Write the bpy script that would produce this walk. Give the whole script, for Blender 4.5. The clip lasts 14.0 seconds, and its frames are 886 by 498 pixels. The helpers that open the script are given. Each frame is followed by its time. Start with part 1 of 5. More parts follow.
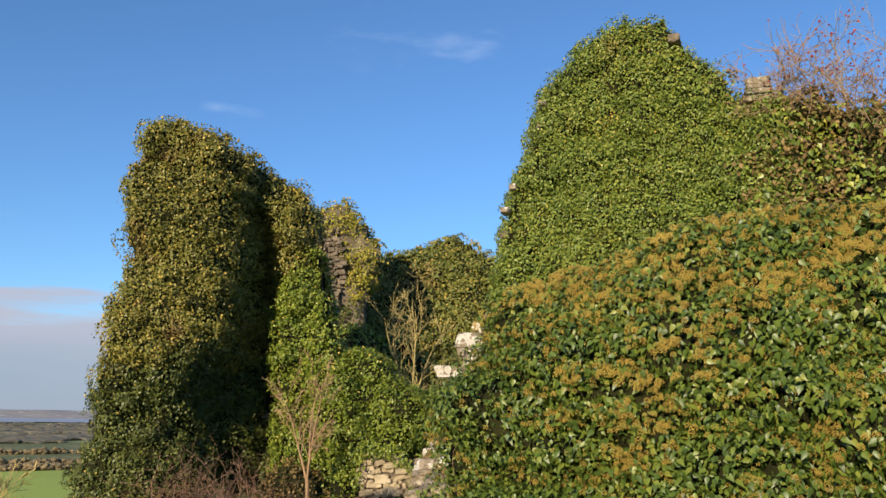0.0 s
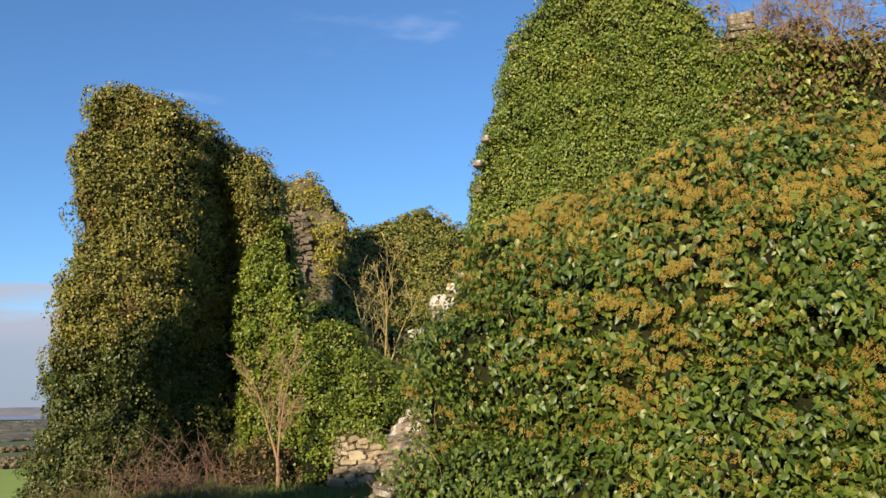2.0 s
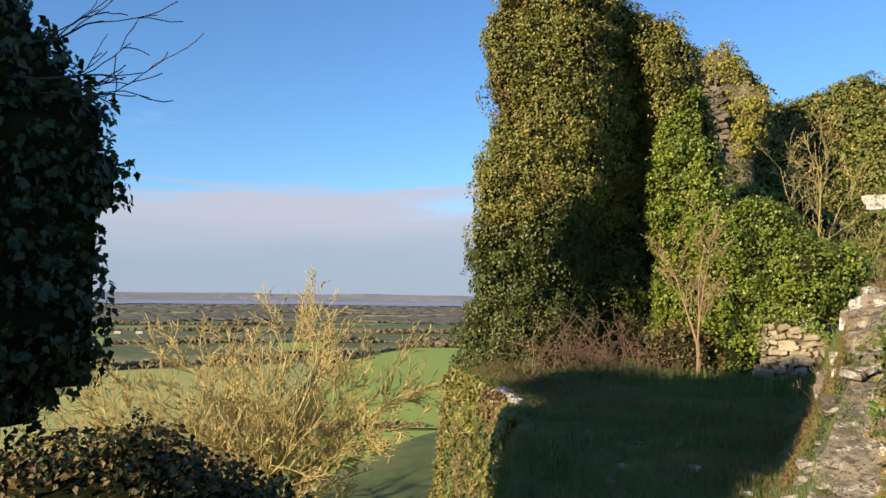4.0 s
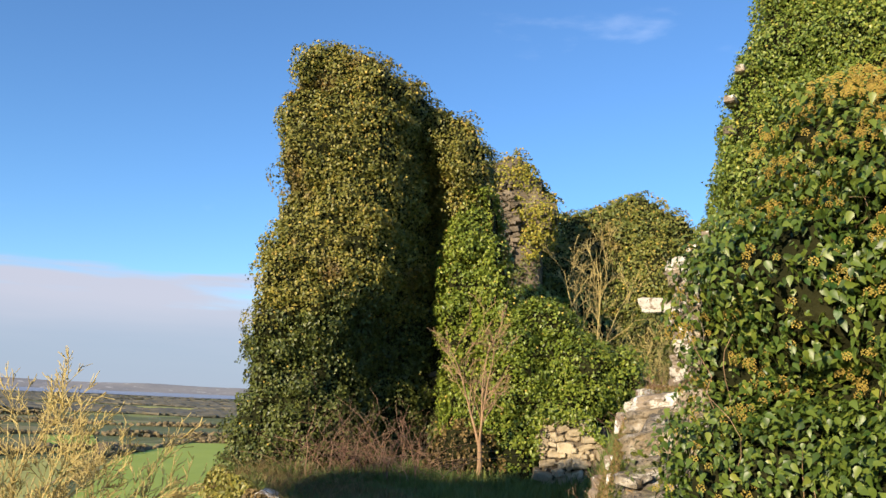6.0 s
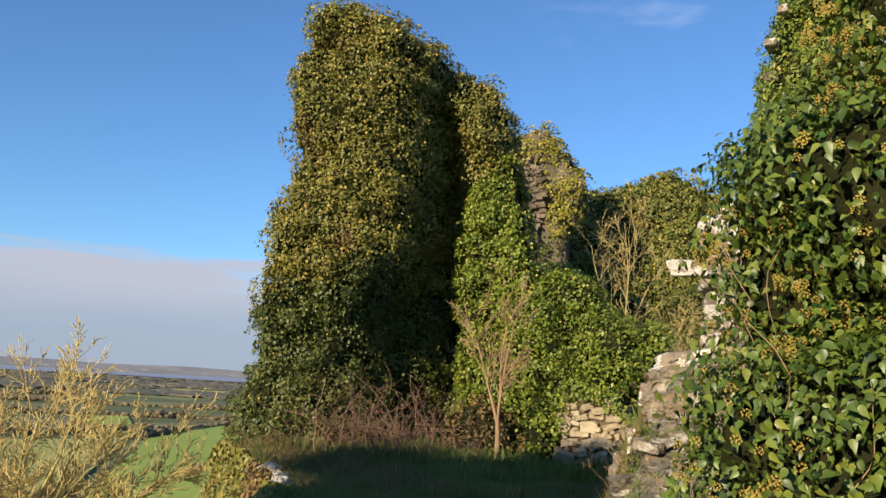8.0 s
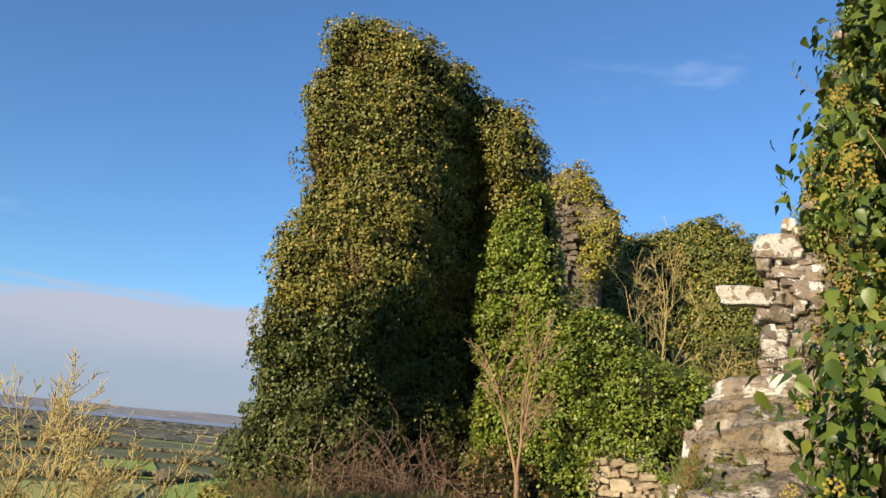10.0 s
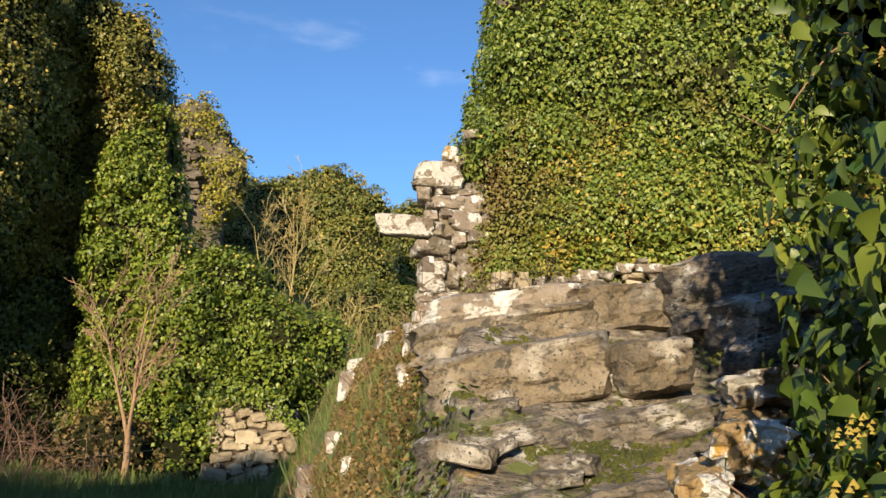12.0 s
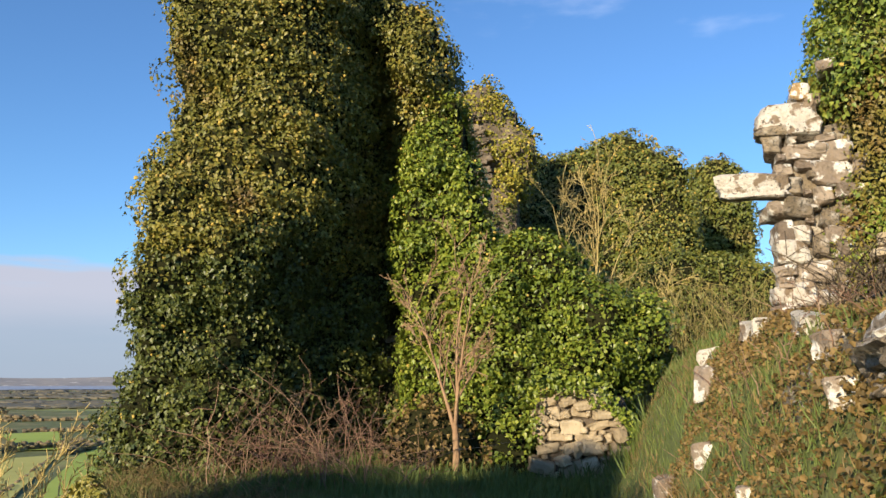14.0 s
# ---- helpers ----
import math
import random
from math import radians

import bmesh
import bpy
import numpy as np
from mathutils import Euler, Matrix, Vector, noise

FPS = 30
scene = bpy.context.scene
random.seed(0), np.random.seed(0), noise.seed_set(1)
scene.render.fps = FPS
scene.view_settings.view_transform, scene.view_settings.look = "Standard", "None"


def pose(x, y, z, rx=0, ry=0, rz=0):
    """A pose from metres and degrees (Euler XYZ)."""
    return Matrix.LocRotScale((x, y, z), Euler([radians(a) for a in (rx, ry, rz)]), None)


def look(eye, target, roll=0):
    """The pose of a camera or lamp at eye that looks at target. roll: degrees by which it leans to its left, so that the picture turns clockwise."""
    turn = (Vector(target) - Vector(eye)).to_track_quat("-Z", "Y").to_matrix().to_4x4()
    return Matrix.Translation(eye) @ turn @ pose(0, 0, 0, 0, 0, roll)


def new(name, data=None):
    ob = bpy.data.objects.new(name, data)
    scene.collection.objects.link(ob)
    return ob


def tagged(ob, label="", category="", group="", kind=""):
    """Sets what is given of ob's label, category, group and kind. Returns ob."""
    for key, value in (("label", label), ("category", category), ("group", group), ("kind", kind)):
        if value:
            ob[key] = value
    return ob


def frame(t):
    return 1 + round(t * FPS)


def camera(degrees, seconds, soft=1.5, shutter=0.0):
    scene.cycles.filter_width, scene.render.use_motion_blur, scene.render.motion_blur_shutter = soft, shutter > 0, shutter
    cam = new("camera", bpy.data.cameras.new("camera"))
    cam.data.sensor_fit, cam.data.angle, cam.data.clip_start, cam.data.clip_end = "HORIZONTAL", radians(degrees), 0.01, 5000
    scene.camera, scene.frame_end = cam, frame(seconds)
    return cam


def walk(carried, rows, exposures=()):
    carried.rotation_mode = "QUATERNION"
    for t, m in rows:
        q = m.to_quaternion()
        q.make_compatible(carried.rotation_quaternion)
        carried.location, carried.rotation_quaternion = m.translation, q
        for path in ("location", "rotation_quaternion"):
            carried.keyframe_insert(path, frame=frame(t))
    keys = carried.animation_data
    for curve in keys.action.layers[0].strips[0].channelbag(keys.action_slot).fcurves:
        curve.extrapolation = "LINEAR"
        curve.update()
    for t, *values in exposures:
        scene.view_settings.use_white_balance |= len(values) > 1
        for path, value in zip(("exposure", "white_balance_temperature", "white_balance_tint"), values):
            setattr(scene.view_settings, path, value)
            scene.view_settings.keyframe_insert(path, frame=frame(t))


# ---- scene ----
# camera and its walk
cam = camera(56.5, 14.0)
EXPOSURES = [(0.0, 0.5), (3.0, 0.5), (5.3, 0.92), (6.0, 0.78), (6.6, 0.55), (9.5, 0.6), (11.0, 0.45), (12.5, 0.7), (14.0, 0.7)]
PATH = [
    (0, (-0.155, -0.077, 1.42), (-0.14, 1.884, 1.813), 0.8),
    (0.5, (-0.171, 0.102, 1.385), (-0.075, 2.071, 1.726), 0.2),
    (1, (-0.089, 0.209, 1.354), (-0.052, 2.187, 1.644), -3.7),
    (1.5, (-0.097, 0.416, 1.217), (-0.057, 2.394, 1.51), -4.4),
    (2, (-0.193, 0.828, 1.175), (-0.101, 2.795, 1.526), -1.4),
    (2.5, (-0.366, 1.127, 1.097), (-0.585, 3.082, 1.456), 0.5),
    (3, (-0.555, 1.318, 1.017), (-1.179, 3.2, 1.276), 0.4),
    (3.2, (-0.568, 1.449, 0.981), (-1.298, 3.298, 1.2), 0.5),
    (5.3, (-0.451, 2.356, 0.752), (-1.334, 4.149, 0.805), 0.5),
    (5.5, (-0.429, 2.454, 0.751), (-1.169, 4.305, 0.908), 1.6),
    (6, (-0.57, 2.816, 0.812), (-0.962, 4.745, 1.164), 2.6),
    (6.5, (-0.586, 2.976, 0.706), (-0.948, 4.918, 1.014), 1.9),
    (7, (-0.474, 3.224, 0.65), (-0.939, 5.153, 0.9), 1.8),
    (7.2, (-0.462, 3.315, 0.631), (-0.905, 5.247, 0.898), 2.6),
    (9.3, (-0.536, 4.675, 0.459), (-1.053, 6.575, 0.809), 4.6),
    (9.5, (-0.535, 4.847, 0.42), (-1.068, 6.739, 0.788), 4.3),
    (10, (-0.584, 5.236, 0.454), (-1.127, 7.11, 0.893), 5.4),
    (10.5, (-0.695, 5.648, 0.451), (-0.967, 7.559, 0.975), 5.3),
    (11, (-0.715, 6.1, 0.434), (-0.623, 8.017, 0.998), 4.3),
    (11.5, (-0.872, 6.339, 0.419), (-0.602, 8.253, 0.929), 3.7),
    (12, (-0.982, 6.482, 0.403), (-0.608, 8.409, 0.79), 2.1),
    (12.5, (-1.026, 6.76, 0.387), (-0.65, 8.692, 0.745), 1.0),
    (13, (-1.06, 7.097, 0.543), (-0.773, 9.028, 0.977), 0.5),
    (13.5, (-1.219, 7.3, 0.633), (-1.19, 9.247, 1.092), 0.5),
    (14, (-1.296, 7.396, 0.629), (-1.607, 9.348, 0.937), 0.1),
]
walk(cam, [(t, look(eye, target, roll)) for t, eye, target, roll in PATH], EXPOSURES)

# ---- light: low winter sun from behind and to one side, clear sky with a bank of cloud ----
SUN_AZ, SUN_EL = radians(-156.0), radians(16.0)   # azimuth from +y towards +x
sun_dir = Vector((math.sin(SUN_AZ) * math.cos(SUN_EL), math.cos(SUN_AZ) * math.cos(SUN_EL), math.sin(SUN_EL)))
sun = new("sun", bpy.data.lights.new("sun", "SUN"))
sun.data.energy, sun.data.angle, sun.data.color = 5.0, radians(0.6), (1.0, 0.83, 0.58)
sun.matrix_world = look(tuple(sun_dir * 100), (0, 0, 0))


def world_sky():
    w = bpy.data.worlds.new("sky")
    scene.world = w
    w.use_nodes = True
    nt = w.node_tree
    nt.nodes.clear()
    N, L = nt.nodes.new, nt.links.new
    out, bg, sky = N("ShaderNodeOutputWorld"), N("ShaderNodeBackground"), N("ShaderNodeTexSky")
    sky.sky_type, sky.sun_disc = "NISHITA", False
    sky.sun_elevation, sky.sun_rotation = SUN_EL, SUN_AZ
    sky.air_density, sky.dust_density, sky.ozone_density, sky.altitude = 1.0, 0.1, 6.0, 50
    bg.inputs["Strength"].default_value = 0.128
    tc, sep = N("ShaderNodeTexCoord"), N("ShaderNodeSeparateXYZ")
    L(tc.outputs["Generated"], sep.inputs[0])

    def noise_tex(scale, sx, sy, sz, detail):
        mp, nz = N("ShaderNodeMapping"), N("ShaderNodeTexNoise")
        mp.inputs["Scale"].default_value = (sx, sy, sz)
        nz.inputs["Scale"].default_value, nz.inputs["Detail"].default_value = scale, detail
        L(tc.outputs["Generated"], mp.inputs[0]); L(mp.outputs[0], nz.inputs["Vector"])
        return nz.outputs["Fac"]

    def math_node(op, a, b):
        m = N("ShaderNodeMath"); m.operation = op
        for i, v in enumerate((a, b)):
            if isinstance(v, (int, float)):
                m.inputs[i].default_value = v
            else:
                L(v, m.inputs[i])
        return m.outputs[0]

    def ramp(v, lo, hi, a=0.0, b=1.0):
        r = N("ShaderNodeMapRange"); r.interpolation_type = "SMOOTHSTEP"
        L(v, r.inputs[0])
        for i, x in enumerate((lo, hi, a, b)):
            r.inputs[i + 1].default_value = x
        return r.outputs[0]

    # bank of cloud low over the plain, with a ragged upper edge
    edge = math_node("ADD", sep.outputs["Z"], math_node("MULTIPLY", math_node("SUBTRACT", noise_tex(3.4, 1, 1, 9, 8), 0.5), -0.13))
    bank = math_node("MULTIPLY", ramp(edge, 0.128, 0.098), ramp(sep.outputs["X"], -0.10, -0.30))
    # thin wisps higher up
    wisp = math_node("MULTIPLY", ramp(noise_tex(4.2, 1.0, 1.0, 3.2, 7), 0.60, 0.74), ramp(sep.outputs["Z"], 0.12, 0.2))
    tone = N("ShaderNodeMix"); tone.data_type = "RGBA"
    tone.inputs[6].default_value, tone.inputs[7].default_value = (1.9, 2.3, 3.0, 1), (2.9, 2.9, 3.4, 1)
    streak = noise_tex(2.6, 1.0, 1.0, 9.0, 5)
    L(ramp(math_node("ADD", sep.outputs["Z"], math_node("MULTIPLY", streak, 0.07)), 0.05, 0.15), tone.inputs[0])
    m1 = N("ShaderNodeMix"); m1.data_type = "RGBA"
    L(math_node("MULTIPLY", bank, 0.92), m1.inputs[0]); L(sky.outputs[0], m1.inputs[6]); L(tone.outputs[2], m1.inputs[7])
    m2 = N("ShaderNodeMix"); m2.data_type = "RGBA"
    m2.inputs[7].default_value = (7.5, 7.6, 8.2, 1)
    L(math_node("MULTIPLY", wisp, 0.15), m2.inputs[0]); L(m1.outputs[2], m2.inputs[6])
    L(m2.outputs[2], bg.inputs["Color"]); L(bg.outputs[0], out.inputs[0])


world_sky()


# ---- materials ----
def shader(name, stops, rough=0.7, scale=6.0, fine=60.0, island=0.0, objvar=0.0, bump=0.3, bump_scale=40.0, spec=0.4,
           patches=(), translucent=0.0, metal=0.0, stretch=(1, 1, 1)):
    """Base colour from a ramp over two scales of noise and, where given, a random value for each leaf or piece.
    patches: (colour, scale, low, high) stains laid over it by noise."""
    m = bpy.data.materials.new(name)
    m.use_nodes = True
    nt = m.node_tree
    N, L = nt.nodes.new, nt.links.new
    bsdf = nt.nodes["Principled BSDF"]
    bsdf.inputs["Roughness"].default_value, bsdf.inputs["Metallic"].default_value = rough, metal
    bsdf.inputs["Specular IOR Level"].default_value = spec
    tc, mp = N("ShaderNodeTexCoord"), N("ShaderNodeMapping")
    mp.inputs["Scale"].default_value = stretch
    L(tc.outputs["Object"], mp.inputs[0])

    def nz(sc, det=4.0):
        n = N("ShaderNodeTexNoise")
        n.inputs["Scale"].default_value, n.inputs["Detail"].default_value = sc, det
        n.inputs["Roughness"].default_value = 0.6
        L(mp.outputs[0], n.inputs["Vector"])
        return n.outputs["Fac"]

    def mathn(op, a, b):
        n = N("ShaderNodeMath"); n.operation = op
        for i, v in enumerate((a, b)):
            if isinstance(v, (int, float)):
                n.inputs[i].default_value = v
            else:
                L(v, n.inputs[i])
        return n.outputs[0]

    big, small = nz(scale), nz(fine)
    fac = mathn("ADD", mathn("MULTIPLY", big, 1.3), mathn("MULTIPLY", small, 0.5))
    fac = mathn("SUBTRACT", fac, 0.4)
    if island:
        g = N("ShaderNodeNewGeometry")
        fac = mathn("ADD", mathn("MULTIPLY", fac, 1 - island), mathn("MULTIPLY", g.outputs["Random Per Island"], island))
    if objvar:
        o = N("ShaderNodeObjectInfo")
        fac = mathn("ADD", mathn("MULTIPLY", fac, 1 - objvar), mathn("MULTIPLY", o.outputs["Random"], objvar))
    r = N("ShaderNodeValToRGB")
    els = r.color_ramp.elements
    while len(els) < len(stops):
        els.new(0.5)
    for e, (p, c) in zip(els, stops):
        e.position, e.color = p, (*c, 1)
    L(fac, r.inputs[0])
    col = r.outputs[0]
    for c, sc, lo, hi in patches:
        mr = N("ShaderNodeMapRange"); mr.interpolation_type = "SMOOTHSTEP"
        L(nz(sc, 6.0), mr.inputs[0]); mr.inputs[1].default_value, mr.inputs[2].default_value = lo, hi
        mx = N("ShaderNodeMix"); mx.data_type = "RGBA"
        L(mr.outputs[0], mx.inputs[0]); L(col, mx.inputs[6]); mx.inputs[7].default_value = (*c, 1)
        col = mx.outputs[2]
    L(col, bsdf.inputs["Base Color"])
    if bump:
        b = N("ShaderNodeBump")
        b.inputs["Strength"].default_value, b.inputs["Distance"].default_value = bump, 0.03
        L(nz(bump_scale, 8.0), b.inputs["Height"]); L(b.outputs[0], bsdf.inputs["Normal"])
    if translucent:
        t, mix = N("ShaderNodeBsdfTranslucent"), N("ShaderNodeMixShader")
        L(col, t.inputs[0])
        mix.inputs[0].default_value = translucent
        L(bsdf.outputs[0], mix.inputs[1]); L(t.outputs[0], mix.inputs[2])
        L(mix.outputs[0], nt.nodes["Material Output"].inputs[0])
    return m


# ivy: dark glossy greens, with yellowed and brown patches
IVY_TOWER = shader("ivy_tower", [(0.1, (0.085, 0.095, 0.02)), (0.4, (0.17, 0.17, 0.03)), (0.7, (0.26, 0.225, 0.044)), (0.95, (0.38, 0.285, 0.065))],
                   0.45, 0.5, 3.0, island=0.55, bump=0, translucent=0.15, patches=[((0.20, 0.13, 0.045), 0.9, 0.56, 0.72)])
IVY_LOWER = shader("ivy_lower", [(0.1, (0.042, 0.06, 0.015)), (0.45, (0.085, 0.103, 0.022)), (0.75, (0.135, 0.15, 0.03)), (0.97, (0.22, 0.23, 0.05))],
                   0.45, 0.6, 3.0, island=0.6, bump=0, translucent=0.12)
IVY_GREEN = shader("ivy_green", [(0.1, (0.065, 0.10, 0.014)), (0.45, (0.155, 0.21, 0.026)), (0.8, (0.27, 0.30, 0.04)), (1.0, (0.40, 0.36, 0.06))],
                   0.42, 0.7, 3.0, island=0.6, bump=0, translucent=0.18)
IVY_WALL = shader("ivy_wall", [(0.1, (0.068, 0.105, 0.018)), (0.45, (0.15, 0.21, 0.032)), (0.78, (0.265, 0.295, 0.05)), (0.97, (0.50, 0.38, 0.06))],
                  0.42, 0.6, 3.0, island=0.65, bump=0, translucent=0.15, patches=[((0.22, 0.16, 0.045), 0.8, 0.60, 0.78)])
IVY_BUSH = shader("ivy_bush", [(0.1, (0.03, 0.055, 0.010)), (0.45, (0.075, 0.12, 0.018)), (0.75, (0.15, 0.19, 0.028)), (0.95, (0.30, 0.28, 0.05))],
                  0.42, 1.2, 9.0, island=0.62, bump=0, spec=0.42, translucent=0.14)
IVY_FAR = shader("ivy_far", [(0.1, (0.06, 0.08, 0.016)), (0.5, (0.13, 0.15, 0.025)), (0.9, (0.25, 0.21, 0.042))], 0.5, 0.35, 2.0, island=0.5, bump=0,
                 patches=[((0.25, 0.18, 0.06), 0.5, 0.55, 0.70)])
# darker copy of the ivy greens, with shade put into the leaf colour
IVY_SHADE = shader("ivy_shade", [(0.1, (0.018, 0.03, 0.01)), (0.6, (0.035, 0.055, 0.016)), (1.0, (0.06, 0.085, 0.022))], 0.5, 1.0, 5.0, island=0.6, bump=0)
UMBEL = shader("ivy_flower", [(0.1, (0.26, 0.17, 0.04)), (0.5, (0.44, 0.31, 0.065)), (0.9, (0.60, 0.47, 0.11))], 0.75, 1.4, 30.0, island=0.25, bump=0)
STEM = shader("woody_stem", [(0.2, (0.06, 0.045, 0.03)), (0.8, (0.16, 0.12, 0.075))], 0.85, 8.0, 60.0, stretch=(1, 1, 0.3))
# near-black core under the leaves; deep shade in the gaps put into its colour
GAP_SHADE = shader("ivy_gap_shade", [(0.2, (0.012, 0.014, 0.006)), (0.8, (0.03, 0.03, 0.012))], 0.95, 2.0, 20.0, bump=0.9, bump_scale=14, spec=0.04)
MASONRY = shader("rubble_masonry", [(0.2, (0.07, 0.055, 0.04)), (0.5, (0.15, 0.118, 0.082)), (0.85, (0.25, 0.20, 0.14))], 0.92, 4.0, 50.0, objvar=0.3, bump=0.9, bump_scale=24)
STONE = shader("limestone", [(0.2, (0.14, 0.11, 0.072)), (0.5, (0.28, 0.22, 0.145)), (0.85, (0.42, 0.345, 0.24))], 0.92, 5.0, 70.0, objvar=0.3, bump=1.0, bump_scale=38,
               patches=[((0.17, 0.145, 0.11), 4.0, 0.45, 0.66), ((0.40, 0.25, 0.09), 5.0, 0.58, 0.74), ((0.54, 0.49, 0.41), 5.0, 0.50, 0.68), ((0.09, 0.08, 0.06), 24.0, 0.54, 0.66), ((0.07, 0.06, 0.05), 80.0, 0.56, 0.66)])
LICHEN_STONE = shader("lichened_limestone", [(0.2, (0.15, 0.115, 0.085)), (0.5, (0.27, 0.215, 0.16)), (0.85, (0.40, 0.33, 0.25))], 0.92, 5.0, 60.0, objvar=0.45, bump=0.9, bump_scale=34,
                      patches=[((0.14, 0.115, 0.09), 10.0, 0.52, 0.66), ((0.70, 0.67, 0.61), 8.0, 0.50, 0.58), ((0.13, 0.11, 0.085), 30.0, 0.59, 0.68)])
WHITE_STONE = shader("white_lichened_stone", [(0.2, (0.42, 0.38, 0.31)), (0.6, (0.62, 0.58, 0.51)), (0.9, (0.74, 0.71, 0.65))], 0.9, 6.0, 60.0, bump=0.9, bump_scale=34,
                     patches=[((0.22, 0.165, 0.11), 6.0, 0.50, 0.57), ((0.11, 0.09, 0.07), 28.0, 0.58, 0.64)])
ORANGE_STONE = shader("orange_lichened_stone", [(0.2, (0.30, 0.19, 0.08)), (0.8, (0.48, 0.35, 0.18))], 0.92, 9.0, 60.0, bump=0.9, bump_scale=40,
                      patches=[((0.46, 0.27, 0.06), 9.0, 0.50, 0.58), ((0.72, 0.69, 0.63), 7.0, 0.52, 0.56), ((0.12, 0.10, 0.05), 34.0, 0.58, 0.66)])
ROCK = shader("bedded_rock", [(0.2, (0.10, 0.085, 0.065)), (0.5, (0.22, 0.18, 0.13)), (0.85, (0.36, 0.30, 0.23))], 0.92, 2.4, 30.0, bump=1.0, bump_scale=22, stretch=(1, 1, 2.2),
              patches=[((0.11, 0.095, 0.08), 6.0, 0.46, 0.62), ((0.10, 0.11, 0.035), 2.2, 0.56, 0.68), ((0.48, 0.44, 0.38), 8.0, 0.52, 0.66), ((0.34, 0.21, 0.07), 3.0, 0.62, 0.74), ((0.07, 0.06, 0.05), 22.0, 0.53, 0.63), ((0.06, 0.055, 0.045), 70.0, 0.55, 0.66)])
IVY_AUTUMN = shader("ivy_autumn", [(0.1, (0.22, 0.19, 0.035)), (0.6, (0.42, 0.36, 0.05)), (0.88, (0.48, 0.29, 0.05)), (1.0, (0.36, 0.14, 0.05))], 0.45, 0.8, 4.0, island=0.8, bump=0, translucent=0.2)
IVY_YELLOW = shader("ivy_yellow", [(0.1, (0.10, 0.11, 0.015)), (0.5, (0.27, 0.25, 0.03)), (0.9, (0.45, 0.37, 0.05))], 0.45, 0.5, 3.0, island=0.55, bump=0, translucent=0.15)
MOSS = shader("moss", [(0.2, (0.04, 0.05, 0.01)), (0.8, (0.14, 0.14, 0.025))], 0.95, 5.0, 60.0, bump=0.8, bump_scale=60)
GRASS = shader("grass_blades", [(0.15, (0.07, 0.105, 0.025)), (0.5, (0.13, 0.18, 0.04)), (0.8, (0.19, 0.22, 0.06)), (1.0, (0.34, 0.27, 0.12))], 0.6, 0.5, 3.0, island=0.55, bump=0, translucent=0.2)
DRY = shader("dry_grass_blades", [(0.15, (0.10, 0.08, 0.03)), (0.5, (0.21, 0.15, 0.06)), (1.0, (0.38, 0.27, 0.12))], 0.7, 0.8, 3.0, island=0.6, bump=0, translucent=0.2)
BARK_GOLD = shader("lichened_bark", [(0.2, (0.28, 0.21, 0.09)), (0.5, (0.50, 0.39, 0.15)), (0.9, (0.64, 0.52, 0.22))], 0.85, 2.0, 30.0, bump=0.4)
BARK_TAN = shader("tan_bark", [(0.2, (0.22, 0.13, 0.07)), (0.8, (0.42, 0.28, 0.16))], 0.85, 2.0, 30.0, bump=0.4)
BARK_GREY = shader("pale_bark", [(0.2, (0.20, 0.15, 0.10)), (0.8, (0.42, 0.34, 0.24))], 0.85, 2.0, 30.0, bump=0.4)
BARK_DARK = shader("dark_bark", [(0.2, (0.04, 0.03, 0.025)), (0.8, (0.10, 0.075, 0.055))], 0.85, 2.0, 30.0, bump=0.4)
SCRUB = shader("scrub_twigs", [(0.2, (0.16, 0.13, 0.05)), (0.5, (0.29, 0.24, 0.09)), (0.9, (0.42, 0.36, 0.14))], 0.8, 1.0, 8.0, island=0.6, bump=0)
BRIAR = shader("briar_stems", [(0.2, (0.14, 0.07, 0.045)), (0.5, (0.24, 0.14, 0.09)), (0.9, (0.38, 0.26, 0.17))], 0.8, 1.0, 8.0, island=0.6, bump=0)
BERRY = shader("haw_berries", [(0.2, (0.22, 0.03, 0.03)), (0.8, (0.35, 0.07, 0.06))], 0.4, 3.0, 20.0, island=0.5, bump=0)
TUFF = shader("brown_leaves", [(0.15, (0.075, 0.055, 0.02)), (0.5, (0.18, 0.12, 0.04)), (0.9, (0.30, 0.20, 0.07))], 0.6, 0.8, 4.0, island=0.6, bump=0, translucent=0.15)
SANDY = shader("sandy_limestone", [(0.2, (0.20, 0.155, 0.10)), (0.5, (0.36, 0.29, 0.19)), (0.85, (0.50, 0.42, 0.29))], 0.9, 2.0, 30.0, objvar=0.45, bump=0.7, bump_scale=22, patches=[((0.12, 0.10, 0.07), 7.0, 0.60, 0.70)])


# ---- geometry helpers ----
def hash3(i, j, k, seed):
    n = (i.astype(np.int64) * 374761393 + j.astype(np.int64) * 668265263 + k.astype(np.int64) * 2147483647 + seed * 144665) & 0xFFFFFFFF
    n = ((n ^ (n >> 13)) * 1274126177) & 0xFFFFFFFF
    return ((n ^ (n >> 16)) & 0xFFFF) / 65535.0


def vnoise(p, scale, seed=0):
    """Smooth value noise, -1 to 1, at an array of points."""
    q = np.asarray(p, float) * scale
    f = np.floor(q)
    w = q - f
    w = w * w * (3 - 2 * w)
    i, j, k = f[:, 0], f[:, 1], f[:, 2]
    out = 0
    for a in (0, 1):
        for b in (0, 1):
            for c in (0, 1):
                wt = np.abs(1 - a - w[:, 0]) * np.abs(1 - b - w[:, 1]) * np.abs(1 - c - w[:, 2])
                out = out + wt * hash3(i + a, j + b, k + c, seed)
    return out * 2 - 1


def fbm(p, scale, octaves=3, seed=0):
    return sum(vnoise(p, scale * 2 ** o, seed + o) / 2 ** o for o in range(octaves))


